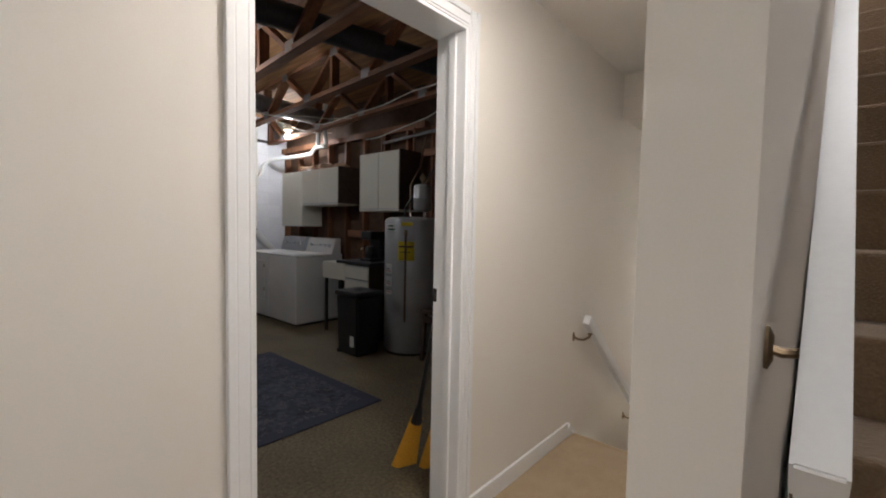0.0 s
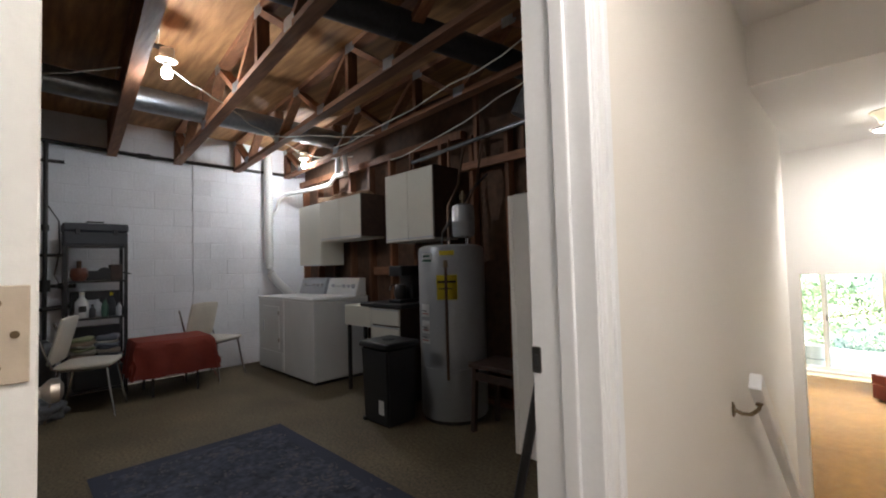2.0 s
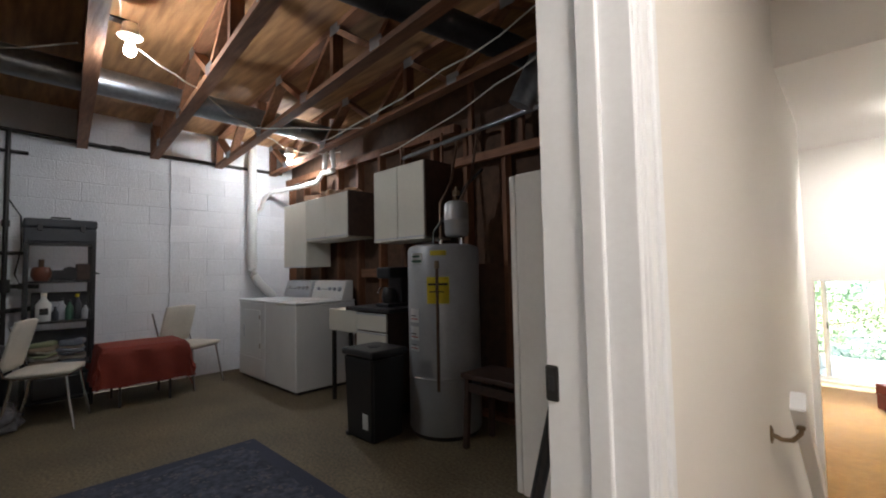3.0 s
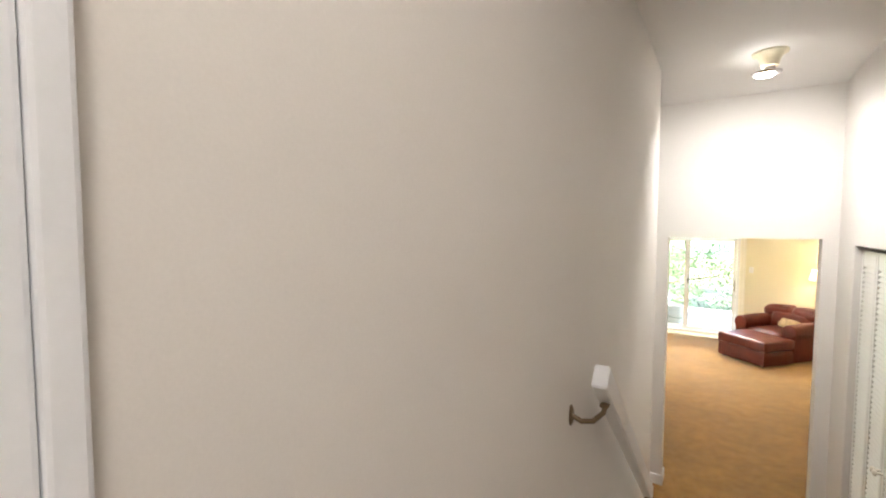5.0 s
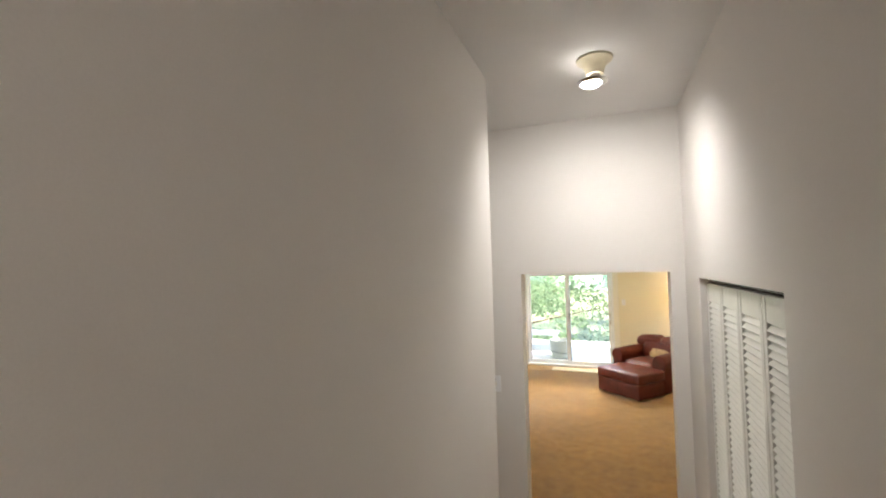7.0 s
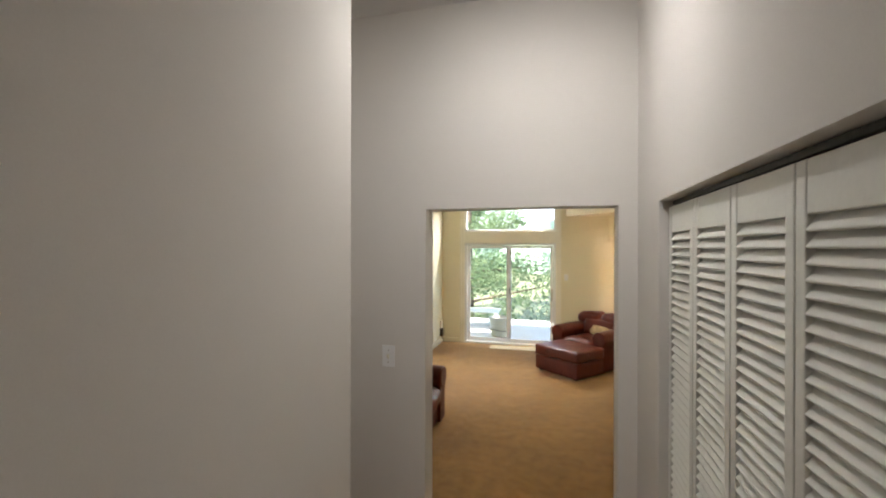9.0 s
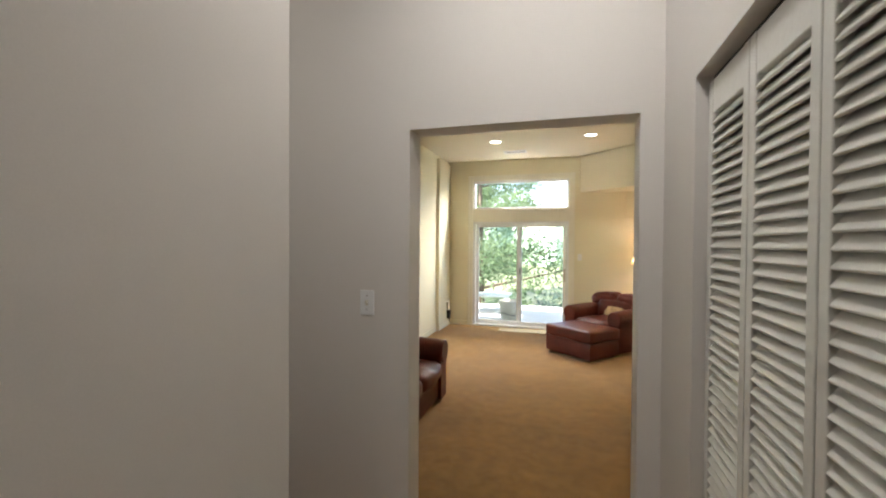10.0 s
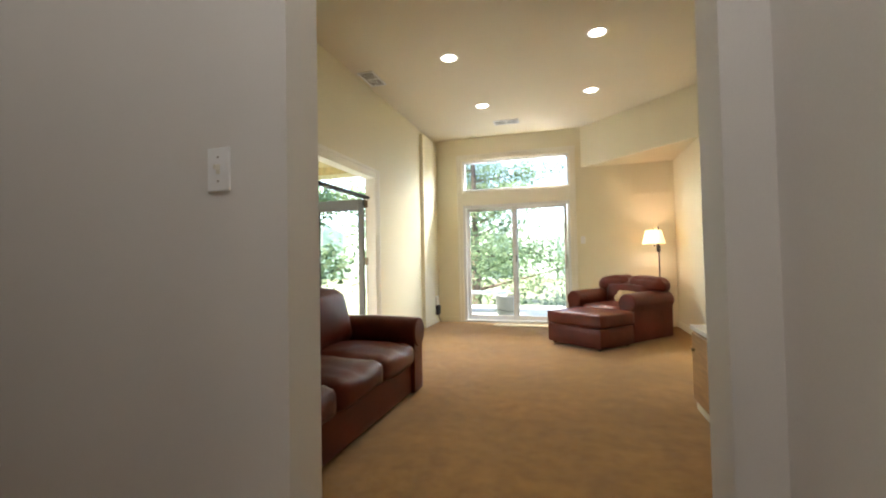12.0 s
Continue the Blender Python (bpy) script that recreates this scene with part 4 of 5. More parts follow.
bin_ = thing("trash_bin", "tall black plastic kitchen bin with a flat lid", "trash bin", (-3.61, 2.00, 0))
bm = bmesh.new()
q = [(-0.165, -0.145), (0.165, -0.145), (0.165, 0.145), (-0.165, 0.145)]
vs = [bm.verts.new((x * s, y * s, z)) for z, s in ((0, 0.97), (0.60, 1.08)) for x, y in q]
for f in ((3, 2, 1, 0), (4, 5, 6, 7), (0, 1, 5, 4), (1, 2, 6, 5), (2, 3, 7, 6), (3, 0, 4, 7)):
    bm.faces.new([vs[i] for i in f])
bmesh.ops.bevel(bm, geom=bm.edges[:], offset=0.018, segments=3, affect="EDGES")
part("bucket", bm, BLACK, bin_)
lid = part("lid", boxed(-0.19, 0.19, -0.168, 0.168, 0.595, 0.645, 0.016, 3), BLACK, bin_)
part("lid_button", spin(bmesh.new(), [(0.05, 0.643), (0.05, 0.650), (0.03, 0.652)], seg=20), GREY_PLASTIC, lid)
part("sticker", boxed(0.045, 0.11, -0.146, -0.1405, 0.09, 0.20), PAPER, bin_, "white paper sticker")
part("side_clip", boxed(-0.20, -0.172, -0.06, 0.06, 0.44, 0.54, 0.006, 2), GREY_PLASTIC, bin_)
part("wheel_foot", boxed(-0.17, -0.13, -0.15, -0.11, 0, 0.03, 0.004), BLACK, bin_)

# a dark stool beside the heater
st = thing("stool", "dark brown wooden stool in the shadow", "stool", (-2.72, 2.40, 0))
part("seat", boxed(-0.24, 0.24, -0.17, 0.17, 0.47, 0.505, 0.008, 2), CAB_SIDE, st)
for a in (-0.2, 0.2):
    for b in (-0.13, 0.13):
        part("leg", bar(bmesh.new(), (a, b, 0.47), (a * 1.1, b * 1.1, 0), 0.035, 0.035, (0, 1, 0)), CAB_SIDE, st)
part("rail", boxed(-0.2, 0.2, -0.145, -0.125, 0.38, 0.44), CAB_SIDE, st)

# white cabinet hung on the wall beyond the doorway
fz = thing("white_cabinet", "plain white cabinet hung on the wall beside the doorway", "cabinet", (-1.675, 1.02, 0.60))
part("body", boxed(0.02, 0.33, 0.0, 0.55, 0.0, 0.865, 0.004), DOOR_WHITE, fz)
part("door", boxed(0.0, 0.018, 0.002, 0.548, 0.002, 0.863, 0.003), DOOR_WHITE, fz)
part("knob", rod(bmesh.new(), (-0.018, 0.05, 0.55), (0.0, 0.05, 0.55), 0.008), NICKEL, fz)

# rug
rug = thing("rug", "navy blue rug with small pale flowers", "rug", (-4.20, 0.16, 0.0))
part("border", boxed(0, 1.72, 0, 1.19, 0.001, 0.010, 0.003), RUG_DARK, rug)
part("field", boxed(0.10, 1.62, 0.10, 1.09, 0.008, 0.012, 0.002), RUG, rug)
rr = random.Random(4)
bm = bmesh.new()
for i in range(260):
    fx, fy, s = rr.uniform(0.06, 1.66), rr.uniform(0.06, 1.13), rr.uniform(0.010, 0.028)
    for k in range(rr.randint(3, 6)):
        a = rr.uniform(0, 6.28)
        c = Vector((fx + s * math.cos(a), fy + s * math.sin(a), 0.0128))
        bmesh.ops.create_circle(bm, cap_ends=True, segments=6, radius=s * rr.uniform(0.35, 0.7), matrix=Matrix.Translation(c) @ Matrix.Diagonal((1, rr.uniform(0.5, 1), 1, 1)))
tagged(part("flower_pattern", bm, RUG_FLOWER, rug, "scattered pale woven flowers"), kind="stuff")

# shelving unit, toolbox and what stands on the shelves
sh = thing("shelving_unit", "black metal shelving unit crowded with household clutter", "shelf", (-6.45, 0.43, 0))
for a in (-0.14, 0.14):
    for b in (-0.235, 0.235):
        bm = boxed(a - 0.016, a + 0.016, b - 0.003, b + 0.003, 0, 1.56)
        box(bm, a - 0.003, a + 0.003, b - 0.016, b + 0.016, 0, 1.56)
        part("post", bm, BLACK, sh)
for z in (0.10, 0.41, 0.81, 1.18, 1.54):
    part("shelf", boxed(-0.155, 0.155, -0.24, 0.24, z - 0.02, z, 0.003), BLACK, sh)
tb = thing("toolbox", "dark grey plastic toolbox with a carrying handle", "toolbox", (-6.45, 0.43, 1.541))
part("tray", boxed(-0.13, 0.13, -0.255, 0.255, 0, 0.13, 0.012, 2), GREY_PLASTIC, tb)
part("lid", boxed(-0.135, 0.135, -0.262, 0.262, 0.132, 0.215, 0.018, 2), GREY_PLASTIC, tb)
part("handle", tube(bmesh.new(), [(0, -0.07, 0.213), (0, -0.07, 0.24), (0, 0.07, 0.24), (0, 0.07, 0.213)], 0.008), BLACK, tb, smooth=True)
for b in (-0.15, 0.15):
    part("latch", boxed(0.128, 0.145, b - 0.02, b + 0.02, 0.10, 0.165, 0.004), BLACK, tb)


def bottle(at, r, h, mat, label, cap=None):
    b = thing("bottle", label, "bottle", at)
    part("body", spin(bmesh.new(), [(r * 0.9, 0), (r, 0.01), (r, h * 0.6), (r * 0.4, h * 0.78), (r * 0.35, h * 0.9)], seg=16), mat, b, smooth=True)
    part("cap", rod(bmesh.new(), (0, 0, h * 0.88), (0, 0, h), r * 0.4), cap or BLACK, b)
    return b


b = bottle((-6.38, 0.32, 0.811), 0.055, 0.26, PAPER, "white jug of detergent on the shelf", IVORY)
part("print", boxed(0.052, 0.057, -0.03, 0.03, 0.06, 0.12), DARK_METAL, b)
bottle((-6.42, 0.56, 0.811), 0.035, 0.24, GREY_PLASTIC, "dark spray bottle on the shelf", YELLOW)
bottle((-6.46, 0.45, 0.811), 0.04, 0.20, PANEL_GREY, "grey bottle on the shelf")
pt = thing("clay_pot", "brown glazed pot on the shelf", "pot", (-6.42, 0.30, 1.181))
part("body", spin(bmesh.new(), [(0.05, 0), (0.075, 0.05), (0.07, 0.11), (0.055, 0.13)], seg=20), material("brown_glaze", (0.14, 0.045, 0.025), 0.3, grain=30, var=0.2, bump=0.05), pt, smooth=True)
part("neck", rod(bmesh.new(), (0, 0.0, 0.12), (0, 0.0, 0.20), 0.02), COPPER, pt)
pn = thing("black_pan", "round black pan standing on edge on the shelf", "pan", (-6.40, 0.50, 1.181))
part("bowl", rod(bmesh.new(), (0.0, 0, 0.066), (-0.05, 0, 0.066), 0.066, 0.05, 22), BLACK, pn, smooth=True)
part("handle", tube(bmesh.new(), [(0, 0.06, 0.066), (0.0, 0.16, 0.075), (0, 0.22, 0.06)], 0.008), BLACK, pn)
rr = random.Random(9)
CLOTHS = [material("green_cloth", (0.30, 0.33, 0.19), 0.9, grain=120, var=0.15, bump=0.3), material("tan_cloth", (0.36, 0.28, 0.20), 0.9, grain=120, var=0.15, bump=0.3),
          material("cream_cloth", (0.46, 0.43, 0.36), 0.9, grain=120, var=0.12, bump=0.3), material("blue_grey_cloth", (0.16, 0.18, 0.21), 0.9, grain=120, var=0.15, bump=0.3)]
for cy, n, tints in ((0.325, 6, (1, 2, 0, 2, 1, 0)), (0.535, 6, (3, 2, 3, 3, 2, 3))):
    z = 0.411
    for k in range(n):
        h, w = rr.uniform(0.028, 0.052), rr.uniform(0.075, 0.10)
        tl = thing("folded_towel", ("folded green cloth", "folded tan cloth", "folded cream cloth", "folded grey-blue cloth")[tints[k]] + " stacked loosely on the shelf", "towel", (-6.44 + rr.uniform(-0.015, 0.02), cy + rr.uniform(-0.015, 0.015), z), rr.uniform(-16, 16), "stacked cloths")
        part("cloth", pad(bmesh.new(), -0.11, 0.12, -w, w, 0, h, 0.006, 0.014, 9, k * 2.7 + cy, 0.02), CLOTHS[tints[k]], tl, smooth=True)
        z += h - 0.004
for jy, jr, jh, jm, jl in ((0.40, 0.028, 0.13, GREY_PLASTIC, "small dark jar on the shelf"), (0.50, 0.030, 0.19, GREEN_LABEL, "dark green bottle on the shelf"), (0.615, 0.026, 0.15, PANEL_GREY, "grey spray can on the shelf"), (0.645, 0.02, 0.11, BLACK, "small black jar on the shelf")):
    bottle((-6.36, jy, 0.811), jr, jh, jm, jl)
for nm, lb, at_, dims, mt in (("box", "small dark carton on the shelf", (-6.47, 0.60, 1.181), (0.16, 0.10, 0.16), CAB_SIDE), ("box", "blue-grey carton on the shelf", (-6.50, 0.40, 0.811), (0.10, 0.12, 0.17), PANEL_GREY),
                            ("box", "dark carton at the back of the shelf", (-6.52, 0.44, 1.181), (0.10, 0.30, 0.10), BLACK), ("box", "dark carton at the back of the shelf", (-6.53, 0.44, 0.811), (0.08, 0.40, 0.26), BLACK), ("box", "dark carton at the back of the shelf", (-6.53, 0.44, 0.411), (0.08, 0.42, 0.30), GREY_PLASTIC)):
    q_ = thing("carton", lb, nm, at_)
    part("sides", boxed(-dims[0] / 2, dims[0] / 2, -dims[1] / 2, dims[1] / 2, 0, dims[2], 0.004), mt, q_)
    part("tape", boxed(-dims[0] / 2 + 0.01, dims[0] / 2 - 0.01, -0.015, 0.015, dims[2] - 0.001, dims[2] + 0.001), CABINET, q_)
bx = thing("storage_box", "dark plastic storage box on the bottom shelf", "box", (-6.45, 0.45, 0.101))
part("tub", boxed(-0.13, 0.13, -0.2, 0.2, 0, 0.2, 0.015, 2), BLACK, bx)
part("lid", boxed(-0.14, 0.14, -0.21, 0.21, 0.2, 0.22, 0.006), GREY_PLASTIC, bx)


def kitchen_chair(at, rz, label):
    c = thing("chrome_chair", label, "chair", at, rz, "kitchen chairs")
    part("seat", pad(bmesh.new(), -0.21, 0.21, -0.20, 0.20, 0.43, 0.475, 0.012, 0.022, 5), VINYL, c, "cream vinyl seat", smooth=True)
    bm = pad(bmesh.new(), -0.20, 0.20, -0.018, 0.018, 0.0, 0.40, 0.008, 0.017, 5)
    bmesh.ops.rotate(bm, verts=bm.verts, cent=(0, 0, 0), matrix=Matrix.Rotation(radians(14), 3, "X"))
    bmesh.ops.translate(bm, verts=bm.verts, vec=(0, 0.235, 0.48))
    part("backrest", bm, VINYL, c, "cream vinyl backrest", smooth=True)
    for s in (-1, 1):
        part("front_leg", tube(bmesh.new(), [(s * 0.17, -0.16, 0.43), (s * 0.19, -0.19, 0.22), (s * 0.21, -0.23, 0)], 0.011), CHROME, c, smooth=True)
        part("rear_leg", tube(bmesh.new(), [(s * 0.19, 0.16, 0.43), (s * 0.195, 0.20, 0.2), (s * 0.20, 0.25, 0)], 0.011), CHROME, c, smooth=True)
        part("back_post", tube(bmesh.new(), [(s * 0.19, 0.10, 0.425), (s * 0.205, 0.20, 0.45), (s * 0.205, 0.26, 0.62), (s * 0.205, 0.315, 0.80)], 0.010), CHROME, c, smooth=True)
    part("seat_rail", tube(bmesh.new(), [(-0.18, -0.17, 0.425), (0.18, -0.17, 0.425), (0.19, 0.17, 0.425), (-0.19, 0.17, 0.425), (-0.18, -0.17, 0.425)], 0.010), CHROME, c)
    return c


kitchen_chair((-5.82, 0.33, 0), 160, "cream vinyl chrome chair in front of the shelves")
kitchen_chair((-6.32, 1.53, 0), 122, "cream vinyl chrome chair beside the dryer")

tbl = thing("small_table", "low table draped with a dark red cloth", "table", (-6.16, 1.03, 0))
part("top", boxed(-0.24, 0.24, -0.33, 0.33, 0.53, 0.55, 0.005), CAB_SIDE, tbl)
for a in (-0.2, 0.24):
    for b in (-0.2, 0.2):
        part("leg", rod(bmesh.new(), (a * 0.9, b, 0.53), (a, b, 0), 0.012), DARK_METAL, tbl)
cl = thing("tablecloth", "dark red cloth hanging in folds over the low table", "tablecloth", (-6.16, 1.03, 0.551))
bm = bmesh.new()
nx, ny = 26, 34
grid = [[None] * (ny + 1) for _ in range(nx + 1)]
for i in range(nx + 1):
    for j in range(ny + 1):
        u, v = -0.62 + 1.24 * i / nx, -0.70 + 1.40 * j / ny
        ox, oy = max(0, abs(u) - 0.245), max(0, abs(v) - 0.335)
        drop = min(0.40, math.hypot(ox, oy))
        fold = 0.025 * math.sin(v * 21 + 1.3 * math.sin(u * 9)) * min(1, drop * 4)
        sx, sy = (1 if u > 0 else -1), (1 if v > 0 else -1)
        x = sx * min(abs(u), 0.25 + 0.06 * ox + (fold + 0.02 if ox else 0))
        y = sy * min(abs(v), 0.34 + 0.10 * oy + (0.018 * math.sin(u * 23) * min(1, oy * 5) + 0.012 if oy else 0))
        grid[i][j] = bm.verts.new((x, y, 0.004 - max(ox, oy) * 0.95 + (0.006 * noise.noise((u * 6, v * 6, 0)) if drop < 0.01 else 0)))
for i in range(nx):
    for j in range(ny):
        bm.faces.new((grid[i][j], grid[i + 1][j], grid[i + 1][j + 1], grid[i][j + 1]))
bmesh.ops.recalc_face_normals(bm, faces=bm.faces)
bmesh.ops.solidify(bm, geom=bm.faces[:], thickness=-0.003)
part("cloth", bm, RED_CLOTH, cl, smooth=True)

# plumbing on the block wall
def pipework(name, label, pieces, mat, joints=()):
    p = thing(name, label, "pipe")
    for pts, r in pieces:
        part("pipe", tube(bmesh.new(), pts, r, 12), mat, p, smooth=True)
    for a, b, r in joints:
        part("coupling", rod(bmesh.new(), a, b, r, None, 14), mat, p, smooth=True)
    return p


pipework("drain_pipe", "white drain stack with a branch on the block wall",
         [([(-6.66, 2.32, 2.94), (-6.66, 2.32, 1.36), (-6.66, 2.325, 1.28), (-6.655, 2.345, 1.20), (-6.65, 2.385, 1.125), (-6.645, 2.44, 1.06), (-6.64, 2.51, 0.99), (-6.64, 2.60, 0.90)], 0.055),
          ([(-6.66, 2.34, 1.98), (-6.66, 2.44, 2.08), (-6.64, 2.47, 2.22), (-6.60, 2.55, 2.30), (-6.1, 2.74, 2.34), (-5.75, 2.75, 2.34), (-5.6, 2.74, 2.42), (-5.35, 2.74, 2.42)], 0.028),
          ([(-5.42, 2.66, 2.42), (-5.40, 2.66, 2.62), (-5.42, 2.60, 2.72), (-5.42, 2.60, 2.92)], 0.03), ([(-5.18, 2.64, 2.40), (-5.16, 2.60, 2.55), (-5.12, 2.58, 2.92)], 0.028)],
         PVC, [((-6.66, 2.32, 1.88), (-6.66, 2.32, 2.04), 0.063), ((-6.66, 2.32, 1.36), (-6.66, 2.32, 1.44), 0.063), ((-5.52, 2.74, 2.42), (-5.36, 2.74, 2.42), 0.036)])
pipework("wall_pipe", "dark pipe running along the top of the block wall", [([(-6.72, -0.9, 2.66), (-6.72, 0.9, 2.60), (-6.72, 2.75, 2.60)], 0.022)], DARK_METAL,
         [((-6.72, 0.84, 2.603), (-6.72, 0.96, 2.603), 0.03), ((-6.72, 1.9, 2.60), (-6.72, 2.0, 2.60), 0.03)])
wp = pipework("meter_pipe", "dark iron pipe with valves and cables on the block wall",
              [([(-6.70, 0.06, 2.62), (-6.70, 0.06, 0.55)], 0.02), ([(-6.70, -0.05, 2.42), (-6.70, 0.20, 2.42)], 0.018), ([(-6.70, -0.4, 1.15), (-6.70, 0.30, 1.13)], 0.02),
               ([(-6.70, -0.2, 1.45), (-6.70, 0.2, 1.45)], 0.017), ([(-6.70, 0.0, 0.9), (-6.70, 0.25, 0.92)], 0.022)], DARK_METAL,
              [((-6.70, 0.06, 1.08), (-6.70, 0.06, 1.20), 0.045), ((-6.70, 0.06, 1.70), (-6.70, 0.06, 1.76), 0.03), ((-6.70, 0.17, 1.135), (-6.62, 0.17, 1.135), 0.03)])
part("cable", tube(bmesh.new(), [(-6.69, 0.08, 1.95), (-6.66, 0.16, 1.8), (-6.66, 0.17, 1.5), (-6.68, 0.13, 1.25), (-6.68, 0.22, 1.0)], 0.007), BLACK, wp, smooth=True)
part("cable", tube(bmesh.new(), [(-6.73, -0.08, 2.5), (-6.72, -0.12, 2.0), (-6.72, -0.07, 1.6), (-6.72, -0.2, 1.3)], 0.006), PVC, wp, smooth=True)
part("junction_box", boxed(-6.75, -6.69, -0.28, -0.12, 1.42, 1.56, 0.005), CABINET, wp)
part("junction_box", boxed(-6.75, -6.69, -0.25, -0.10, 2.40, 2.52, 0.005), CABINET, wp)

vac = thing("vacuum_cleaner", "black upright vacuum leaning beside the shelves", "vacuum cleaner", (-6.30, 0.02, 0))
part("head", boxed(-0.16, 0.16, -0.13, 0.13, 0.0, 0.12, 0.03, 3), BLACK, vac)
part("bag", pad(bmesh.new(), -0.11, 0.11, -0.09, 0.09, 0.12, 0.62, 0.02, 0.05, 5), BLACK, vac, smooth=True)
part("handle", tube(bmesh.new(), [(0, 0, 0.6), (0.0, -0.06, 0.85), (0.02, -0.16, 1.12)], 0.016), BLACK, vac, smooth=True)
bag = thing("plastic_bag", "crumpled clear plastic bag on the floor", "bag", (-5.85, 0.02, 0))
bm = bmesh.new()
bmesh.ops.create_icosphere(bm, subdivisions=4, radius=0.16)
for v in bm.verts:
    v.co *= 1 + 0.35 * noise.noise(v.co * 14)
    v.co.z = max(0.0, v.co.z * 0.75 + 0.09)
part("film", bm, material("clear_film", (0.16, 0.165, 0.18), 0.12, grain=30, var=0.2, bump=0.6), bag)
# brooms behind the doorway
for i, (tip, top) in enumerate((((-1.685, 0.85, 0.0), (-1.372, 0.735, 1.02)), ((-1.575, 0.95, 0.0), (-1.372, 0.84, 1.10)))):
    tip, top = Vector(tip), Vector(top)
    d = (top - tip).normalized()
    br = thing("broom", "yellow-bristled broom with a black handle leaning behind the door frame", "broom", tip, 0, "brooms")
    bm = bmesh.new()
    side = Vector((0.75, 0.66, 0))
    side = (side - d * side.dot(d)).normalized()
    for k in range(22):
        f = k / 21 - 0.5
        rod(bm, side * (f * 0.125 - 0.02) + Vector((0, 0, 0.006 + 0.05 * abs(f + 0.3))), d * 0.36 + side * f * 0.05, 0.006, 0.0045, 6)
    part("bristles", bm, OAR, br, "yellow bristle fan")
    part("collar", rod(bmesh.new(), d * 0.33, d * 0.42, 0.032, 0.018), BLACK, br)
    part("handle", rod(bmesh.new(), d * 0.40, d * (top - tip).length, 0.0125), BLACK, br)

# open studs along the laundry wall
studs = thing("stud_wall", "open wall studs with rough plates behind the laundry", "stud wall", kind="structure")
for k in range(14):
    sx = -6.62 + 0.405 * k
    part("stud", boxed(sx - 0.019, sx + 0.019, 2.822, 2.908, 0.04, 2.44), WOOD_Y, studs)
part("sole_plate", boxed(-6.74, -1.36, 2.822, 2.908, 0.0, 0.038), WOOD, studs)
part("top_plate", boxed(-6.74, -3.5, 2.822, 2.908, 2.441, 2.479), WOOD_Y, studs)
part("top_plate", boxed(-6.74, -3.5, 2.822, 2.908, 2.481, 2.519), WOOD_Y, studs)
part("low_plate", boxed(-3.48, -1.36, 2.78, 2.82, 2.11, 2.18), WOOD, studs)
part("blocking", boxed(-4.9, -3.5, 2.80, 2.82, 1.15, 1.24), WOOD, studs)
for k in range(4):
    part("cripple", boxed(-3.3 + 0.5 * k, -3.26 + 0.5 * k, 2.78, 2.82, 2.181, 2.9), WOOD_Y, studs)

# floor trusses overhead, leaning a few degrees off the walls
TILT_Y = -0.08


def truss(yw, label, solid=False):
    t = thing("floor_truss", label, "truss", (-6.75, yw, 0), 0, "floor trusses")

    def at(x, z):
        return (x, TILT_Y * x, z)

    part("bottom_chord", bar(bmesh.new(), at(0.02, 2.575), at(5.36, 2.575), 0.088, 0.040), WOOD, t)
    part("top_chord", bar(bmesh.new(), at(0.02, 2.935), at(5.36, 2.935), 0.088, 0.040), WOOD, t)
    part("end_post", bar(bmesh.new(), at(0.06, 2.595), at(0.06, 2.915), 0.085, 0.038, (1, 0, 0)), WOOD_Y, t)
    if solid:
        part("joist_board", bar(bmesh.new(), at(0.02, 2.755), at(5.36, 2.755), 0.040, 0.318), WOOD, t)
        return t
    x = 0.1
    k = 0
    while x < 5.0:
        a, b = (2.597, 2.913) if k % 2 else (2.913, 2.597)
        part("web", bar(bmesh.new(), at(x, a), at(x + 0.46, b), 0.085, 0.038, (0, 0, 1)), WOOD, t)
        if k % 3 == 2:
            part("web_post", bar(bmesh.new(), at(x + 0.46, 2.597), at(x + 0.46, 2.913), 0.085, 0.038, (1, 0, 0)), WOOD_Y, t)
        part("gusset_plate", boxed(x - 0.06, x + 0.06, TILT_Y * x - 0.047, TILT_Y * x - 0.0445, 2.56 if k % 2 else 2.88, 2.635 if k % 2 else 2.952), DUCT, t)
        x += 0.52
        k += 1
    return t


for yw in (-1.45, -0.78, -0.09, 0.60, 1.24, 1.93, 2.62):
    truss(yw, "solid wooden floor beam carrying a bare bulb" if yw == 0.60 else "open-web wooden floor truss with diagonal members and metal plates", yw == 0.60)


def duct(name, label, pts, r, mat, seams):
    d = thing(name, label, "duct")
    part("tube", tube(bmesh.new(), pts, r, 24), mat, d, smooth=True)
    a, b = Vector(pts[0]), Vector(pts[-1])
    for k in range(seams):
        c = a.lerp(b, (k + 0.5) / seams)
        u = (b - a).normalized() * 0.012
        part("seam", rod(bmesh.new(), c - u, c + u, r + 0.004, None, 24), mat, d, smooth=True)
    return d


duct("round_duct", "galvanised round air duct running across the trusses", [(-5.2, -2.3, 2.75), (-5.2, 2.7, 2.75)], 0.105, DUCT, 5)
duct("dark_duct", "black insulated pipe crossing above the trusses", [(-3.08, 0.3, 2.77), (-2.62, 2.75, 2.77)], 0.095, BLACK_DUCT, 3)
duct("flue_pipe", "short galvanised flue above the heater", [(-2.62, 2.55, 2.35), (-2.42, 2.62, 2.75)], 0.09, DUCT, 2)
duct("grey_conduit", "grey pipe running over the stud wall", [(-4.2, 2.80, 2.33), (-2.4, 2.74, 2.40)], 0.018, DUCT, 2)

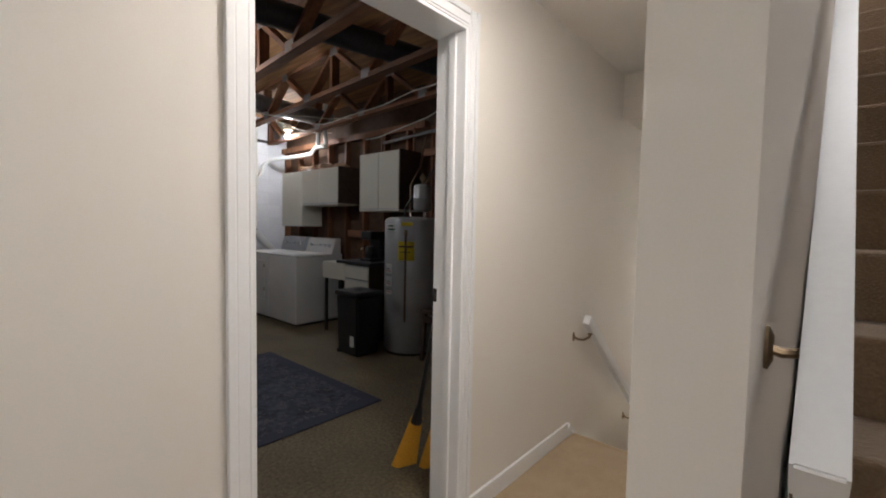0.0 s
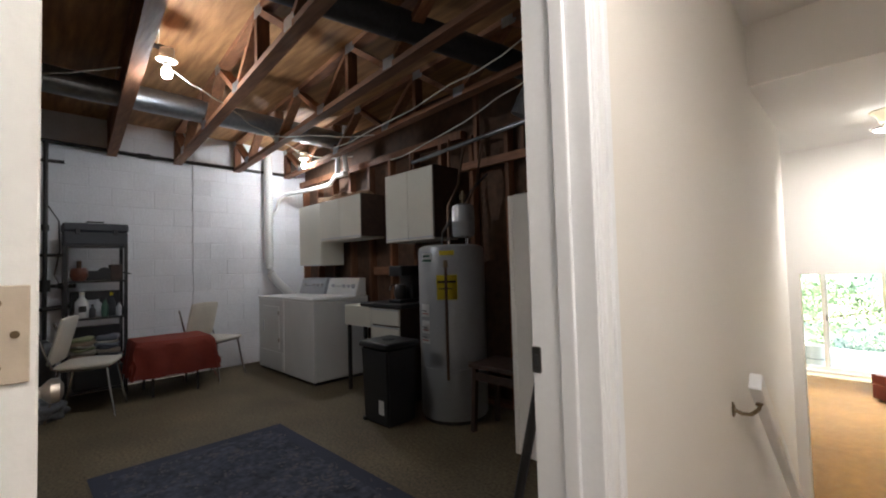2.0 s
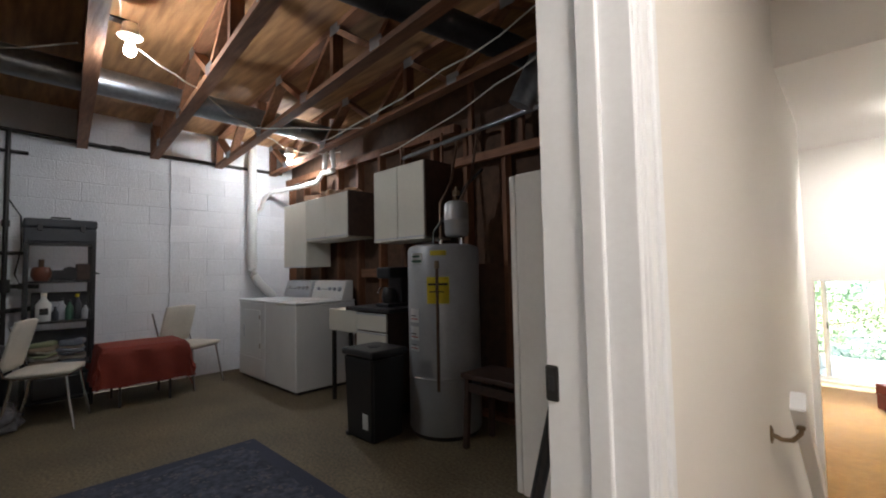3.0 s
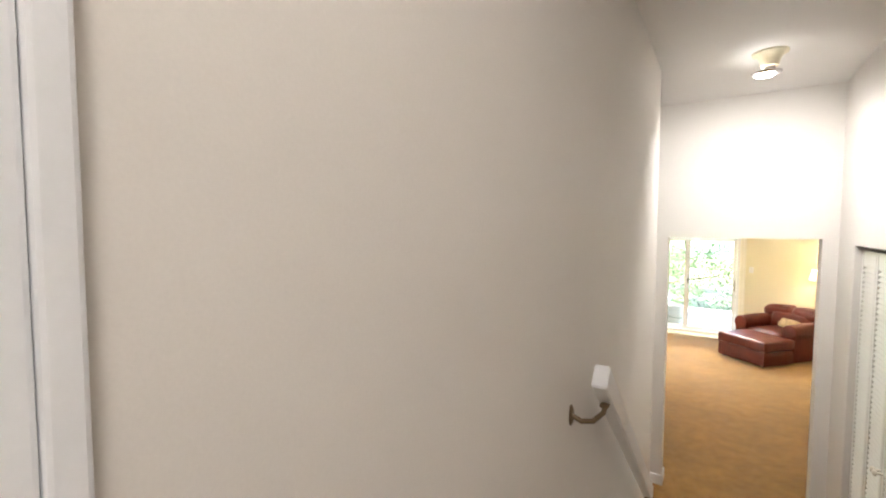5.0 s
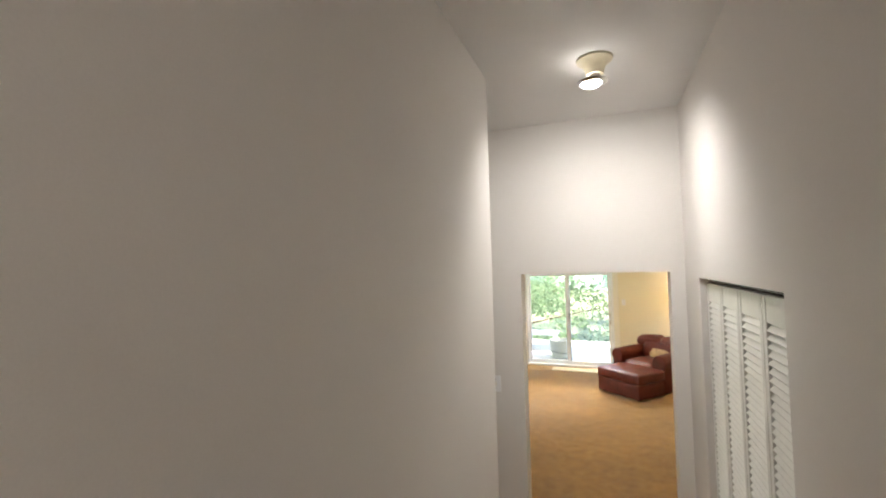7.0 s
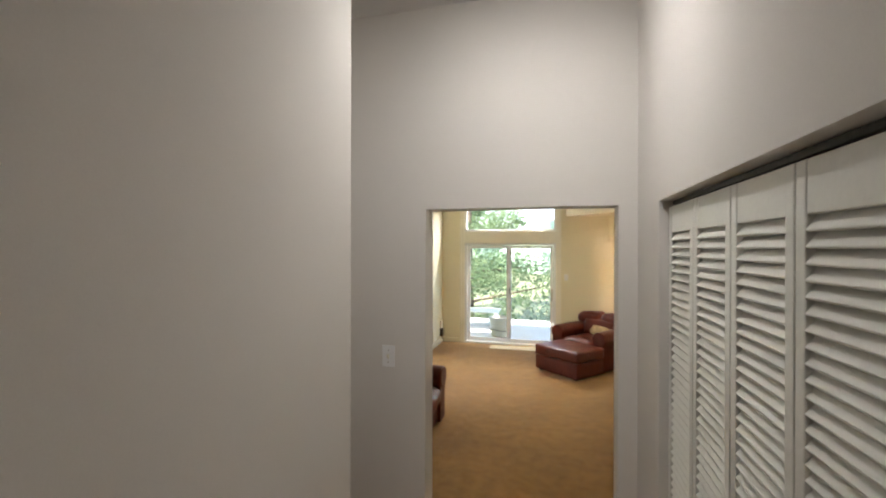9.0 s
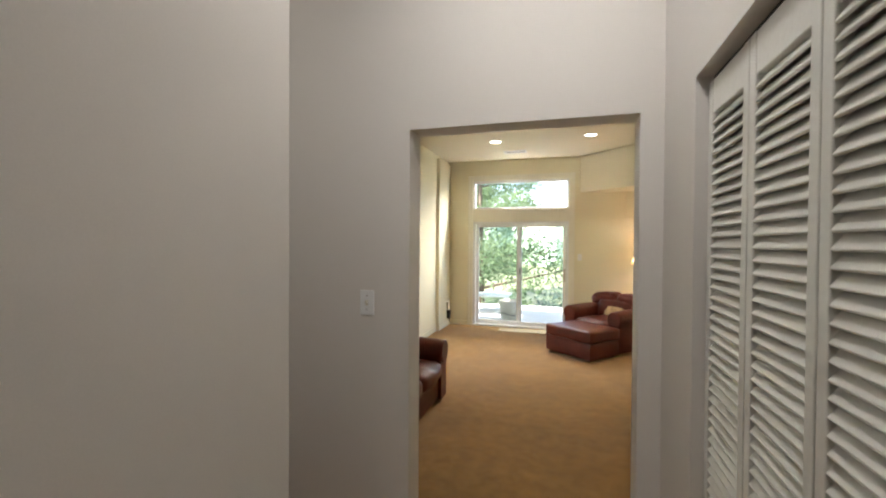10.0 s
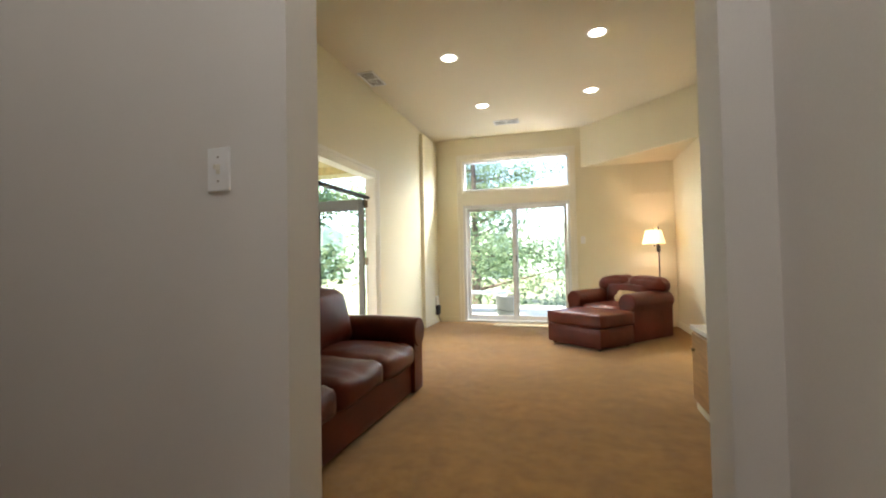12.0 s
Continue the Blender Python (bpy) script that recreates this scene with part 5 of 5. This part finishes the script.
for pts in (curve_pts((-4.9, 2.30, 2.55), (-1.9, 1.95, 2.60), 0.05, 12, 0.012), curve_pts((-4.3, 2.62, 2.35), (-1.9, 2.25, 2.62), 0.07, 12, 0.010), curve_pts((-4.10, 0.60, 2.60), (-4.45, 1.08, 2.58), 0.01, 8, 0.004),
            curve_pts((-4.45, 1.08, 2.555), (-5.82, 2.42, 2.70), 0.02, 10, 0.012), curve_pts((-5.2, -0.6, 2.62), (-4.25, 0.33, 2.60), 0.03, 8, 0.004), curve_pts((-4.08, 0.50, 2.75), (-3.6, 0.42, 2.94), -0.03, 8, 0.004),
            curve_pts((-5.0, 1.5, 2.56), (-4.2, 2.45, 2.56), 0.01, 8, 0.012), curve_pts((-5.82, 2.45, 2.70), (-4.9, 2.55, 2.50), 0.03, 8, 0.006)):
    c = thing("wire", "white electric cable strung under the trusses", "cable", group="cables")
    part("sheath", tube(bmesh.new(), pts, 0.0048, 6), CABINET, c, smooth=True)


def lamp_holder(at, label):
    l = thing("bulb_holder", label, "lamp", at)
    part("base", spin(bmesh.new(), [(0.030, 0.030), (0.062, 0.042), (0.066, 0.050), (0.050, 0.062), (0.042, 0.085), (0.042, 0.125)], seg=24), IVORY, l, "white porcelain holder", smooth=True)
    part("socket", rod(bmesh.new(), (0, 0, 0.015), (0, 0, 0.035), 0.022), DARK_METAL, l)
    part("bulb", spin(bmesh.new(), [(0.006, -0.075), (0.026, -0.062), (0.032, -0.042), (0.027, -0.015), (0.014, 0.01), (0.013, 0.025)], seg=18), BULB, l, "bare lit bulb", smooth=True)
    return l


near = lamp_holder((-4.10, 0.555, 2.62), "bare bulb in a porcelain holder on a solid beam")
part("mounting_strap", boxed(-0.03, 0.03, -0.135, 0.03, 0.122, 0.134, 0.002), DARK_METAL, near)
far = lamp_holder((-5.85, 2.44, 2.60), "bare bulb hanging under the last truss")
part("mounting_strap", boxed(-0.03, 0.03, -0.03, 0.09, 0.122, 0.134, 0.002), DARK_METAL, far)

# ---- family room ----


def roll_arm(x0, x1, y0, y1, h, r):
    """A padded arm along y with a rolled, overhanging top."""
    bm = bmesh.new()
    cx = (x0 + x1) / 2
    prof = [(x0 + 0.02, 0.022), (x0 + 0.02, h - 2 * r)]
    for k in range(15):
        a = radians(215 - 250 * k / 14)
        prof.append((cx + r * 1.12 * math.cos(a), h - r + r * math.sin(a)))
    prof += [(x1 - 0.02, h - 2 * r), (x1 - 0.02, 0.022)]
    n = 7
    rings = []
    for j in range(n + 1):
        f = j / n
        y = y0 + (y1 - y0) * f
        s = 1.0 - 0.10 * max(0, 1 - f * 8) - 0.10 * max(0, 1 - (1 - f) * 8)
        rings.append([bm.verts.new((cx + (x - cx) * s, y, z * (1 - 0.02 * (1 - s)) + 0.012 * math.sin(f * 3.1) * (z > h - r))) for x, z in prof])
    k = len(prof)
    for a, b in zip(rings, rings[1:]):
        for i in range(k):
            bm.faces.new((a[i], a[(i + 1) % k], b[(i + 1) % k], b[i]))
    bm.faces.new(rings[0][::-1])
    bm.faces.new(rings[-1])
    bmesh.ops.recalc_face_normals(bm, faces=bm.faces)
    return bm


def arm_disc(cx, y, z, r):
    bm = rod(bmesh.new(), (cx, y, z), (cx, y - 0.018, z), r, r * 0.92, 22)
    return bm


def upholstered(name, label, category, at, rz, width, depth, seats, arm_w=0.24, group=""):
    """A leather seat with rolled arms: front faces local -y, origin on the floor at the front's middle."""
    s = thing(name, label, category, at, rz, group)
    w, h, r = width / 2, 0.60, 0.115
    part("base", boxed(-w + 0.05, w - 0.05, 0.03, depth - 0.06, 0.018, 0.27, 0.02, 3), LEATHER, s)
    for a in (-1, 1):
        x0, x1 = (-w, -w + arm_w) if a < 0 else (w - arm_w, w)
        arm = part("arm", roll_arm(x0, x1, 0.0, depth - 0.10, h, r), LEATHER, s, smooth=True)
        part("arm_front", arm_disc((x0 + x1) / 2, 0.004, h - r, r * 1.02), LEATHER, arm, smooth=True)
        part("foot", rod(bmesh.new(), (a * (w - 0.1), 0.09, 0), (a * (w - 0.1), 0.09, 0.03), 0.025, 0.032), CAB_SIDE, s)
        part("foot", rod(bmesh.new(), (a * (w - 0.1), depth - 0.15, 0), (a * (w - 0.1), depth - 0.15, 0.03), 0.025, 0.032), CAB_SIDE, s)
    part("back", pad(bmesh.new(), -w + 0.10, w - 0.10, depth - 0.26, depth, 0.10, 0.70, 0.01, 0.07, 6), LEATHER, s, smooth=True)
    inner = width - 2 * arm_w
    for k in range(seats):
        a, b = -inner / 2 + inner * k / seats, -inner / 2 + inner * (k + 1) / seats
        part("seat_cushion", pad(bmesh.new(), a + 0.004, b - 0.004, -0.02, depth - 0.24, 0.245, 0.425, 0.028, 0.06, 12, k * 3.7, 0.016), LEATHER, s, "creased leather seat cushion", smooth=True)
        bm = pad(bmesh.new(), a + 0.004 - 0.03, b - 0.004 + 0.03, -0.11, 0.12, 0.0, 0.44 if seats > 1 else 0.30, 0.035, 0.085, 14, k * 2.3 + 9, 0.016)
        bmesh.ops.rotate(bm, verts=bm.verts, cent=(0, 0, 0), matrix=Matrix.Rotation(radians(-14), 3, "X"))
        bmesh.ops.translate(bm, verts=bm.verts, vec=(0, depth - (0.38 if seats > 1 else 0.32), 0.40))
        part("back_cushion", bm, LEATHER, s, "plump leather back cushion", smooth=True)
    if seats == 1:
        for a in (-1, 1):
            bm = pad(bmesh.new(), -0.25, 0.25, -0.135, 0.13, -0.10, 0.10, 0.022, 0.085, 14, a * 4.1, 0.012)
            bmesh.ops.rotate(bm, verts=bm.verts, cent=(0, 0, 0), matrix=Matrix.Rotation(radians(a * 4), 3, "Y"))
            bmesh.ops.translate(bm, verts=bm.verts, vec=(a * 0.238, depth - 0.20, 0.675))
            part("headrest", bm, LEATHER, s, "plump rolled headrest", smooth=True)
    return s


upholstered("sofa", "dark oxblood leather three-seat sofa with rolled arms", "sofa", (-1.74, 5.965, LOW), 90, 2.18, 0.98, 3)
AX = math.degrees(math.atan2(-0.66, 0.75))
upholstered("armchair", "oxblood leather armchair with rolled arms in the corner", "armchair", (-0.20, 9.60, LOW), AX, 1.06, 0.93, 1)
pl = thing("pillow", "small tan striped pillow on the armchair", "pillow", (0.20, 9.93, LOW + 0.43), AX + 6)
bm = pad(bmesh.new(), -0.19, 0.19, -0.05, 0.05, 0, 0.19, 0.03, 0.045, 7)
bmesh.ops.rotate(bm, verts=bm.verts, cent=(0, 0, 0), matrix=Matrix.Rotation(radians(-24), 3, "X"))
part("cover", bm, PILLOW, pl, smooth=True)

ot = thing("ottoman", "oxblood leather ottoman with a padded top", "ottoman", (-0.335, 9.20, LOW), AX)
part("box", pad(bmesh.new(), -0.395, 0.395, -0.315, 0.315, 0.025, 0.25, 0.003, 0.022, 6, 2.0, 0.003), LEATHER, ot, smooth=True)
part("cushion", pad(bmesh.new(), -0.402, 0.402, -0.322, 0.322, 0.248, 0.41, 0.010, 0.032, 12, 5.0, 0.007), LEATHER, ot, "padded leather top", smooth=True)
bm = bmesh.new()
for pz in (0.252, 0.39):
    e, g = (0.400, 0.320) if pz < 0.3 else (0.392, 0.312)
    tube(bm, [(-e, -g, pz), (e, -g, pz), (e, g, pz), (-e, g, pz), (-e, -g, pz)], 0.005)
part("piping", bm, LEATHER, ot)
for a in (-0.33, 0.33):
    for b in (-0.25, 0.25):
        part("foot", rod(bmesh.new(), (a, b, 0), (a, b, 0.035), 0.02, 0.026), CAB_SIDE, ot)

LX, LY = 0.70, 10.52
fl = thing("floor_lamp", "swing-arm floor lamp with a lit pleated shade", "floor lamp", (LX, LY, LOW))
part("foot", spin(bmesh.new(), [(0.13, 0), (0.13, 0.012), (0.10, 0.024), (0.02, 0.035)], seg=26), DARK_METAL, fl, smooth=True)
part("pole", rod(bmesh.new(), (0, 0, 0.03), (0, 0, 1.49), 0.009), DARK_METAL, fl, smooth=True)
part("elbow", boxed(-0.03, 0.02, -0.03, 0.02, 1.12, 1.22, 0.012, 2), DARK_METAL, fl, "dark swing-arm joint")
part("arm", tube(bmesh.new(), [(0, 0, 1.20), (-0.03, -0.03, 1.23), (-0.07, -0.05, 1.20), (-0.075, -0.05, 1.24)], 0.008), DARK_METAL, fl, smooth=True)
bm = bmesh.new()
seg = 48
rings = [[bm.verts.new((-0.075 + rr_ * (1 + 0.02 * (k % 2)) * math.cos(k * 2 * math.pi / seg), -0.05 + rr_ * (1 + 0.02 * (k % 2)) * math.sin(k * 2 * math.pi / seg), z)) for k in range(seg)] for rr_, z in ((0.150, 1.235), (0.105, 1.43))]
for k in range(seg):
    bm.faces.new((rings[0][k], rings[0][(k + 1) % seg], rings[1][(k + 1) % seg], rings[1][k]))
bmesh.ops.solidify(bm, geom=bm.faces[:], thickness=0.002)
part("shade", bm, SHADE, fl, "lit cream pleated shade")
part("finial", rod(bmesh.new(), (-0.075, -0.05, 1.43), (-0.075, -0.05, 1.46), 0.006), BRASS, fl)
part("bulb", spin(bmesh.new(), [(0.01, 1.28), (0.03, 1.32), (0.028, 1.36), (0.012, 1.39)], (-0.075, -0.05, 0), 14), BULB, fl, smooth=True)

lc = thing("low_cabinet", "low honey-wood cabinet with a white top along the wall", "cabinet", (0.25, 5.0, LOW))
part("top", boxed(-0.015, 0.72, -0.1, 2.03, 0.545, 0.575, 0.004, 2), TRIM, lc, "white top")
part("body", boxed(0.0, 0.72, -0.08, 2.01, 0.06, 0.545, 0.003), HONEY, lc)
part("plinth", boxed(0.01, 0.72, -0.08, 2.01, 0.0, 0.06, 0.003), OFF, lc, "white plinth")
for k in range(3):
    d = part("door", boxed(-0.014, 0.0, -0.06 + 0.69 * k, 0.61 + 0.69 * k, 0.08, 0.53, 0.004), HONEY, lc)
    part("knob", rod(bmesh.new(), (-0.034, 0.55 + 0.69 * k, 0.42), (-0.014, 0.55 + 0.69 * k, 0.42), 0.012), BRASS, d)

for cx, cy in ((-1.69, 7.88), (-0.25, 7.84), (-1.63, 9.34), (-0.24, 9.26)):
    c = thing("recessed_light", "lit recessed ceiling can light with a white trim ring", "ceiling light", (cx, cy, FAM_TOP), 0, "recessed lights")
    part("trim_ring", spin(bmesh.new(), [(0.078, -0.006), (0.098, -0.005), (0.102, 0.0), (0.078, 0.0)], seg=32, caps=False), TRIM, c, smooth=True)
    part("lens", spin(bmesh.new(), [(0.01, -0.004), (0.076, -0.004), (0.076, -0.001)], seg=28), CAN_GLOW, c, "glowing lens")


def vent(at, rz, label):
    v = thing("ceiling_vent", label, "vent", at, rz, "ceiling vents")
    bm = bmesh.new()
    for b in ((-0.19, 0.19, -0.10, -0.08), (-0.19, 0.19, 0.08, 0.10), (-0.19, -0.17, -0.08, 0.08), (0.17, 0.19, -0.08, 0.08), (-0.01, 0.01, -0.08, 0.08)):
        box(bm, *b, -0.010, 0.0, 0.002)
    part("frame", bm, TRIM, v)
    part("backing", boxed(-0.17, 0.17, -0.08, 0.08, -0.002, 0.0), BLACK, v)
    for k in range(7):
        part("slat", bar(bmesh.new(), (-0.17, -0.07 + k * 0.023, -0.006), (0.17, -0.07 + k * 0.023, -0.006), 0.009, 0.0015), TRIM, v)


vent((-2.66, 8.08, FAM_TOP), 90, "white ceiling air vent near the porch wall")
vent((-1.42, 10.12, FAM_TOP), 0, "white ceiling air vent near the glass door")
hb = thing("wall_outlet_box", "white and black phone and power box low on the wall", "outlet", (-2.744, 10.62, LOW))
part("plate", boxed(0.0, 0.035, -0.06, 0.06, 0.30, 0.45, 0.006, 2), IVORY, hb)
part("adapter", boxed(0.0, 0.06, -0.05, 0.05, 0.14, 0.30, 0.008, 2), BLACK, hb)
part("cord", tube(bmesh.new(), [(0.03, 0.0, 0.14), (0.05, 0.03, 0.06), (0.06, 0.1, 0.01)], 0.005), BLACK, hb)

# ---- outside ----
structure("ground", boxed(-400, 400, 11.0, 500, LOW - 1.6, LOW - 1.5), GROUND, "shaded woodland ground", "ground")
deck = thing("deck", "pale weathered wooden deck outside the glass door", "deck", (0, 10.97, LOW - 0.08), kind="structure")
pk = mesh_of("plank", boxed(-3.2, 3.2, 0.003, 0.137, -0.03, 0, 0.004), DECK)
many("plank", pk, [pose(-1.5, 0.14 * k, 0) for k in range(24)], deck)
for k in range(5):
    part("joist", boxed(-4.6 + k * 1.5, -4.55 + k * 1.5, 0, 3.3, -1.45, -0.03), DECK, deck)
pt = thing("planter", "pale round planter with a dark hoop on the deck", "planter", (-1.72, 12.0, LOW - 0.08))
part("pot", spin(bmesh.new(), [(0.17, 0), (0.20, 0.02), (0.235, 0.35), (0.25, 0.42), (0.23, 0.43), (0.21, 0.36)], seg=28), PLANTER, pt, smooth=True)
part("hoop", tube(bmesh.new(), [(0.245 * math.cos(a * 0.35) , -0.245 * math.sin(a * 0.35), 0.16 + 0.02 * math.cos(a)) for a in range(0, 10)], 0.008), DARK_METAL, pt)
tb2 = thing("patio_table", "white patio table on the deck", "table", (-2.35, 13.0, LOW - 0.08))
part("top", boxed(-0.5, 0.5, -0.35, 0.35, 0.40, 0.43, 0.01, 2), TRIM, tb2)
for a in (-0.42, 0.42):
    for b in (-0.28, 0.28):
        part("leg", rod(bmesh.new(), (a, b, 0), (a, b, 0.40), 0.02), TRIM, tb2)
structure("roof_eave", boxed(-5.2, 2.5, 10.95, 11.75, FAM_TOP - 0.17, FAM_TOP - 0.10), EAVE, "yellow-stained wooden eave", "eave")


def leaves(bm, centre, radius, n, size, rnd, squash=0.8):
    """Many small bent leaves in loose clumps."""
    for _ in range(n):
        while True:
            p = Vector((rnd.uniform(-1, 1), rnd.uniform(-1, 1), rnd.uniform(-1, 1)))
            if 0.15 < p.length < 1:
                break
        p = Vector(centre) + Vector((p.x * radius, p.y * radius, p.z * radius * squash))
        a = Vector((rnd.gauss(0, 1), rnd.gauss(0, 1), rnd.gauss(0, 0.6))).normalized()
        b = a.orthogonal().normalized()
        s = size * rnd.uniform(0.6, 1.4)
        v = [bm.verts.new(p + q) for q in (a * -s, b * s * 0.45, a * s, b * -s * 0.45)]
        bm.faces.new((v[0], v[1], v[2]))
        bm.faces.new((v[0], v[2], v[3]))


def tree(at, h, r, seed, mat, label, limbs=9, per=260, low=0.25, size=0.10, group="trees"):
    rnd = random.Random(seed)
    t = thing("tree", label, "tree", at, 0, group)
    bm = bmesh.new()
    lean = Vector((rnd.uniform(-0.06, 0.06), rnd.uniform(-0.06, 0.06), 0))
    pts = [Vector((0, 0, -0.05)) + lean * (k * k) * 0.05 + Vector((0, 0, h * k / 6)) for k in range(7)]
    for k in range(6):
        rod(bm, pts[k], pts[k + 1], 0.16 * (1 - k / 6.5) * h / 7, 0.16 * (1 - (k + 1) / 6.5) * h / 7, 9)
    crown = bmesh.new()
    for k in range(limbs):
        f = low + (1 - low) * (k + rnd.random()) / limbs
        a = k * 2.4 + rnd.uniform(-0.4, 0.4)
        ln = r * (1.15 - 0.75 * f) * rnd.uniform(0.75, 1.15)
        p0 = pts[0].lerp(pts[6], f * 0.95)
        p1 = p0 + Vector((math.cos(a) * ln, math.sin(a) * ln, ln * rnd.uniform(0.05, 0.5)))
        rod(bm, p0, p1, 0.045 * h / 7 * (1.2 - f), 0.012, 6)
        for j in range(3):
            q = p0.lerp(p1, 0.45 + 0.28 * j) + Vector((rnd.uniform(-0.3, 0.3), rnd.uniform(-0.3, 0.3), rnd.uniform(-0.1, 0.3)))
            leaves(crown, q, ln * rnd.uniform(0.25, 0.45), per, size, rnd, 0.6)
    part("trunk", bm, BARK, t, smooth=True)
    part("crown", crown, mat, t)
    return t


GZ = LOW - 1.5
rw = random.Random(21)
bm = bmesh.new()
edge = []
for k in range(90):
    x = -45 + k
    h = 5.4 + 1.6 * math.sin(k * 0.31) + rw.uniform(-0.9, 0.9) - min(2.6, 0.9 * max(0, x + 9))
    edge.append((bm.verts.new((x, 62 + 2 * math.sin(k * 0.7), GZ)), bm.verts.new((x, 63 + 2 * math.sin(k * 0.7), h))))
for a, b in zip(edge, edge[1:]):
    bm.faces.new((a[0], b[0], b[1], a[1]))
structure("backdrop_woods", bm, HAZED_WOODS, "distant green line of woods with haze put into its colour", "backdrop")
tree((-3.1, 15.6, GZ), 7.5, 3.0, 1, LEAF, "leafy tree with spreading limbs close to the deck", 14, 520, 0.2, 0.05)
tree((-5.2, 18.5, GZ), 8.5, 3.4, 2, LEAF, "tall leafy tree beyond the deck", 14, 480, 0.18, 0.06)
tree((-6.5, 19.0, GZ), 10, 4.0, 3, LEAF, "tall leafy tree beyond the deck", 12, 250, 0.18, 0.09)
tree((1.4, 15.4, GZ), 4.6, 1.6, 4, LEAF_BLUE, "dark conifer beside the deck", 12, 420, 0.12, 0.05)
tree((-7.5, 24.0, GZ), 13, 4.6, 5, LEAF, "tall woodland tree far beyond the deck", 12, 190, 0.15, 0.11)
tree((4.2, 23.0, GZ), 12, 4.5, 6, LEAF, "tall woodland tree far beyond the deck", 11, 190, 0.15, 0.11)
tree((-8.5, 13.5, GZ), 8.5, 3.4, 7, LEAF, "leafy tree beside the porch", 12, 330, 0.18, 0.08)
tree((-9.0, 8.6, GZ), 8.0, 3.2, 8, LEAF, "leafy tree beyond the porch", 12, 330, 0.18, 0.08)


def shrub(at, r, seed, mat, label):
    rnd = random.Random(seed)
    s = thing("shrub", label, "shrub", at, 0, "shrubs")
    st_ = bmesh.new()
    cr = bmesh.new()
    for k in range(9):
        a = k * 0.9
        p = Vector((math.cos(a) * r * 0.6, math.sin(a) * r * 0.6, r * rnd.uniform(0.5, 1.3)))
        rod(st_, (0, 0, 0), p, 0.02, 0.006, 6)
        leaves(cr, p, r * 0.5, 230, 0.045, rnd, 0.9)
    part("stems", st_, BARK, s)
    part("foliage", cr, mat, s)


shrub((-0.62, 14.7, GZ + 0.5), 0.95, 11, LEAF_BLUE, "dense dark green shrub beside the deck")
shrub((-2.4, 15.0, GZ + 0.3), 0.9, 12, LEAF, "leafy shrub beside the deck")
shrub((0.6, 14.6, GZ + 0.4), 0.9, 13, LEAF, "leafy shrub beside the deck")

# porch beyond the west door
structure("floor_porch", boxed(-6.2, -2.92, 5.2, 10.8, LOW - 0.14, LOW - 0.04), DECK, "pale porch floor", "floor")
structure("ceiling_porch", boxed(-6.2, -2.93, 5.2, 10.8, 1.62, 1.70), EAVE, "yellow-stained porch ceiling", "ceiling")
pw = thing("window_porch", "white framed porch windows with a transom row", "window", (-5.6, 0, 0), kind="structure")
for z0, z1 in ((LOW - 0.04, LOW + 0.16), (0.78, 0.90), (1.50, 1.62)):
    part("rail", boxed(-0.05, 0.05, 5.2, 10.7, z0, z1, 0.004), TRIM, pw)
for k in range(8):
    part("mullion", boxed(-0.045, 0.045, 5.4 + 0.75 * k, 5.72 + 0.75 * k, LOW - 0.04, 1.62, 0.004), OFF, pw)
    gl = part("pane", boxed(-0.003, 0.003, 5.72 + 0.75 * k, min(6.15 + 0.75 * k, 10.7), LOW + 0.16, 0.78), GLASS, pw)
    gl.visible_shadow = False
for k in range(5):
    r_ = structure("roof_rafter", boxed(-6.0, -2.95, 5.5 + 1.1 * k, 5.58 + 1.1 * k, 1.50, 1.62), EAVE, "yellow-stained porch rafter", "rafter")

# ---- painted blocks ----
BH, BL = 0.200, 0.400
blk = mesh_of("block", boxed(-0.012, 0.0085, 0.003, BL - 0.003, 0.003, BH - 0.003, 0.002), BLOCK)
wall_b = bpy.data.objects["wall_block"]
rb = random.Random(2)
places = []
for j in range(15):
    for i in range(-5, 10):
        y = i * BL + (BL / 2 if j % 2 else 0) - 1.0
        if -2.3 < y and y + BL < 3.0:
            proud = 0.014 if y + 0.2 > 1.42 else 0.0
            places.append(pose(-6.762 + proud + rb.uniform(-0.0015, 0.0015), y, j * BH))
many("block", blk, places, wall_b)
structure("wall_block_pilaster", boxed(-6.76, -6.7415, 1.41, 3.0, 0, 3.0), MORTAR, "slightly proud stretch of the painted block wall", "wall")
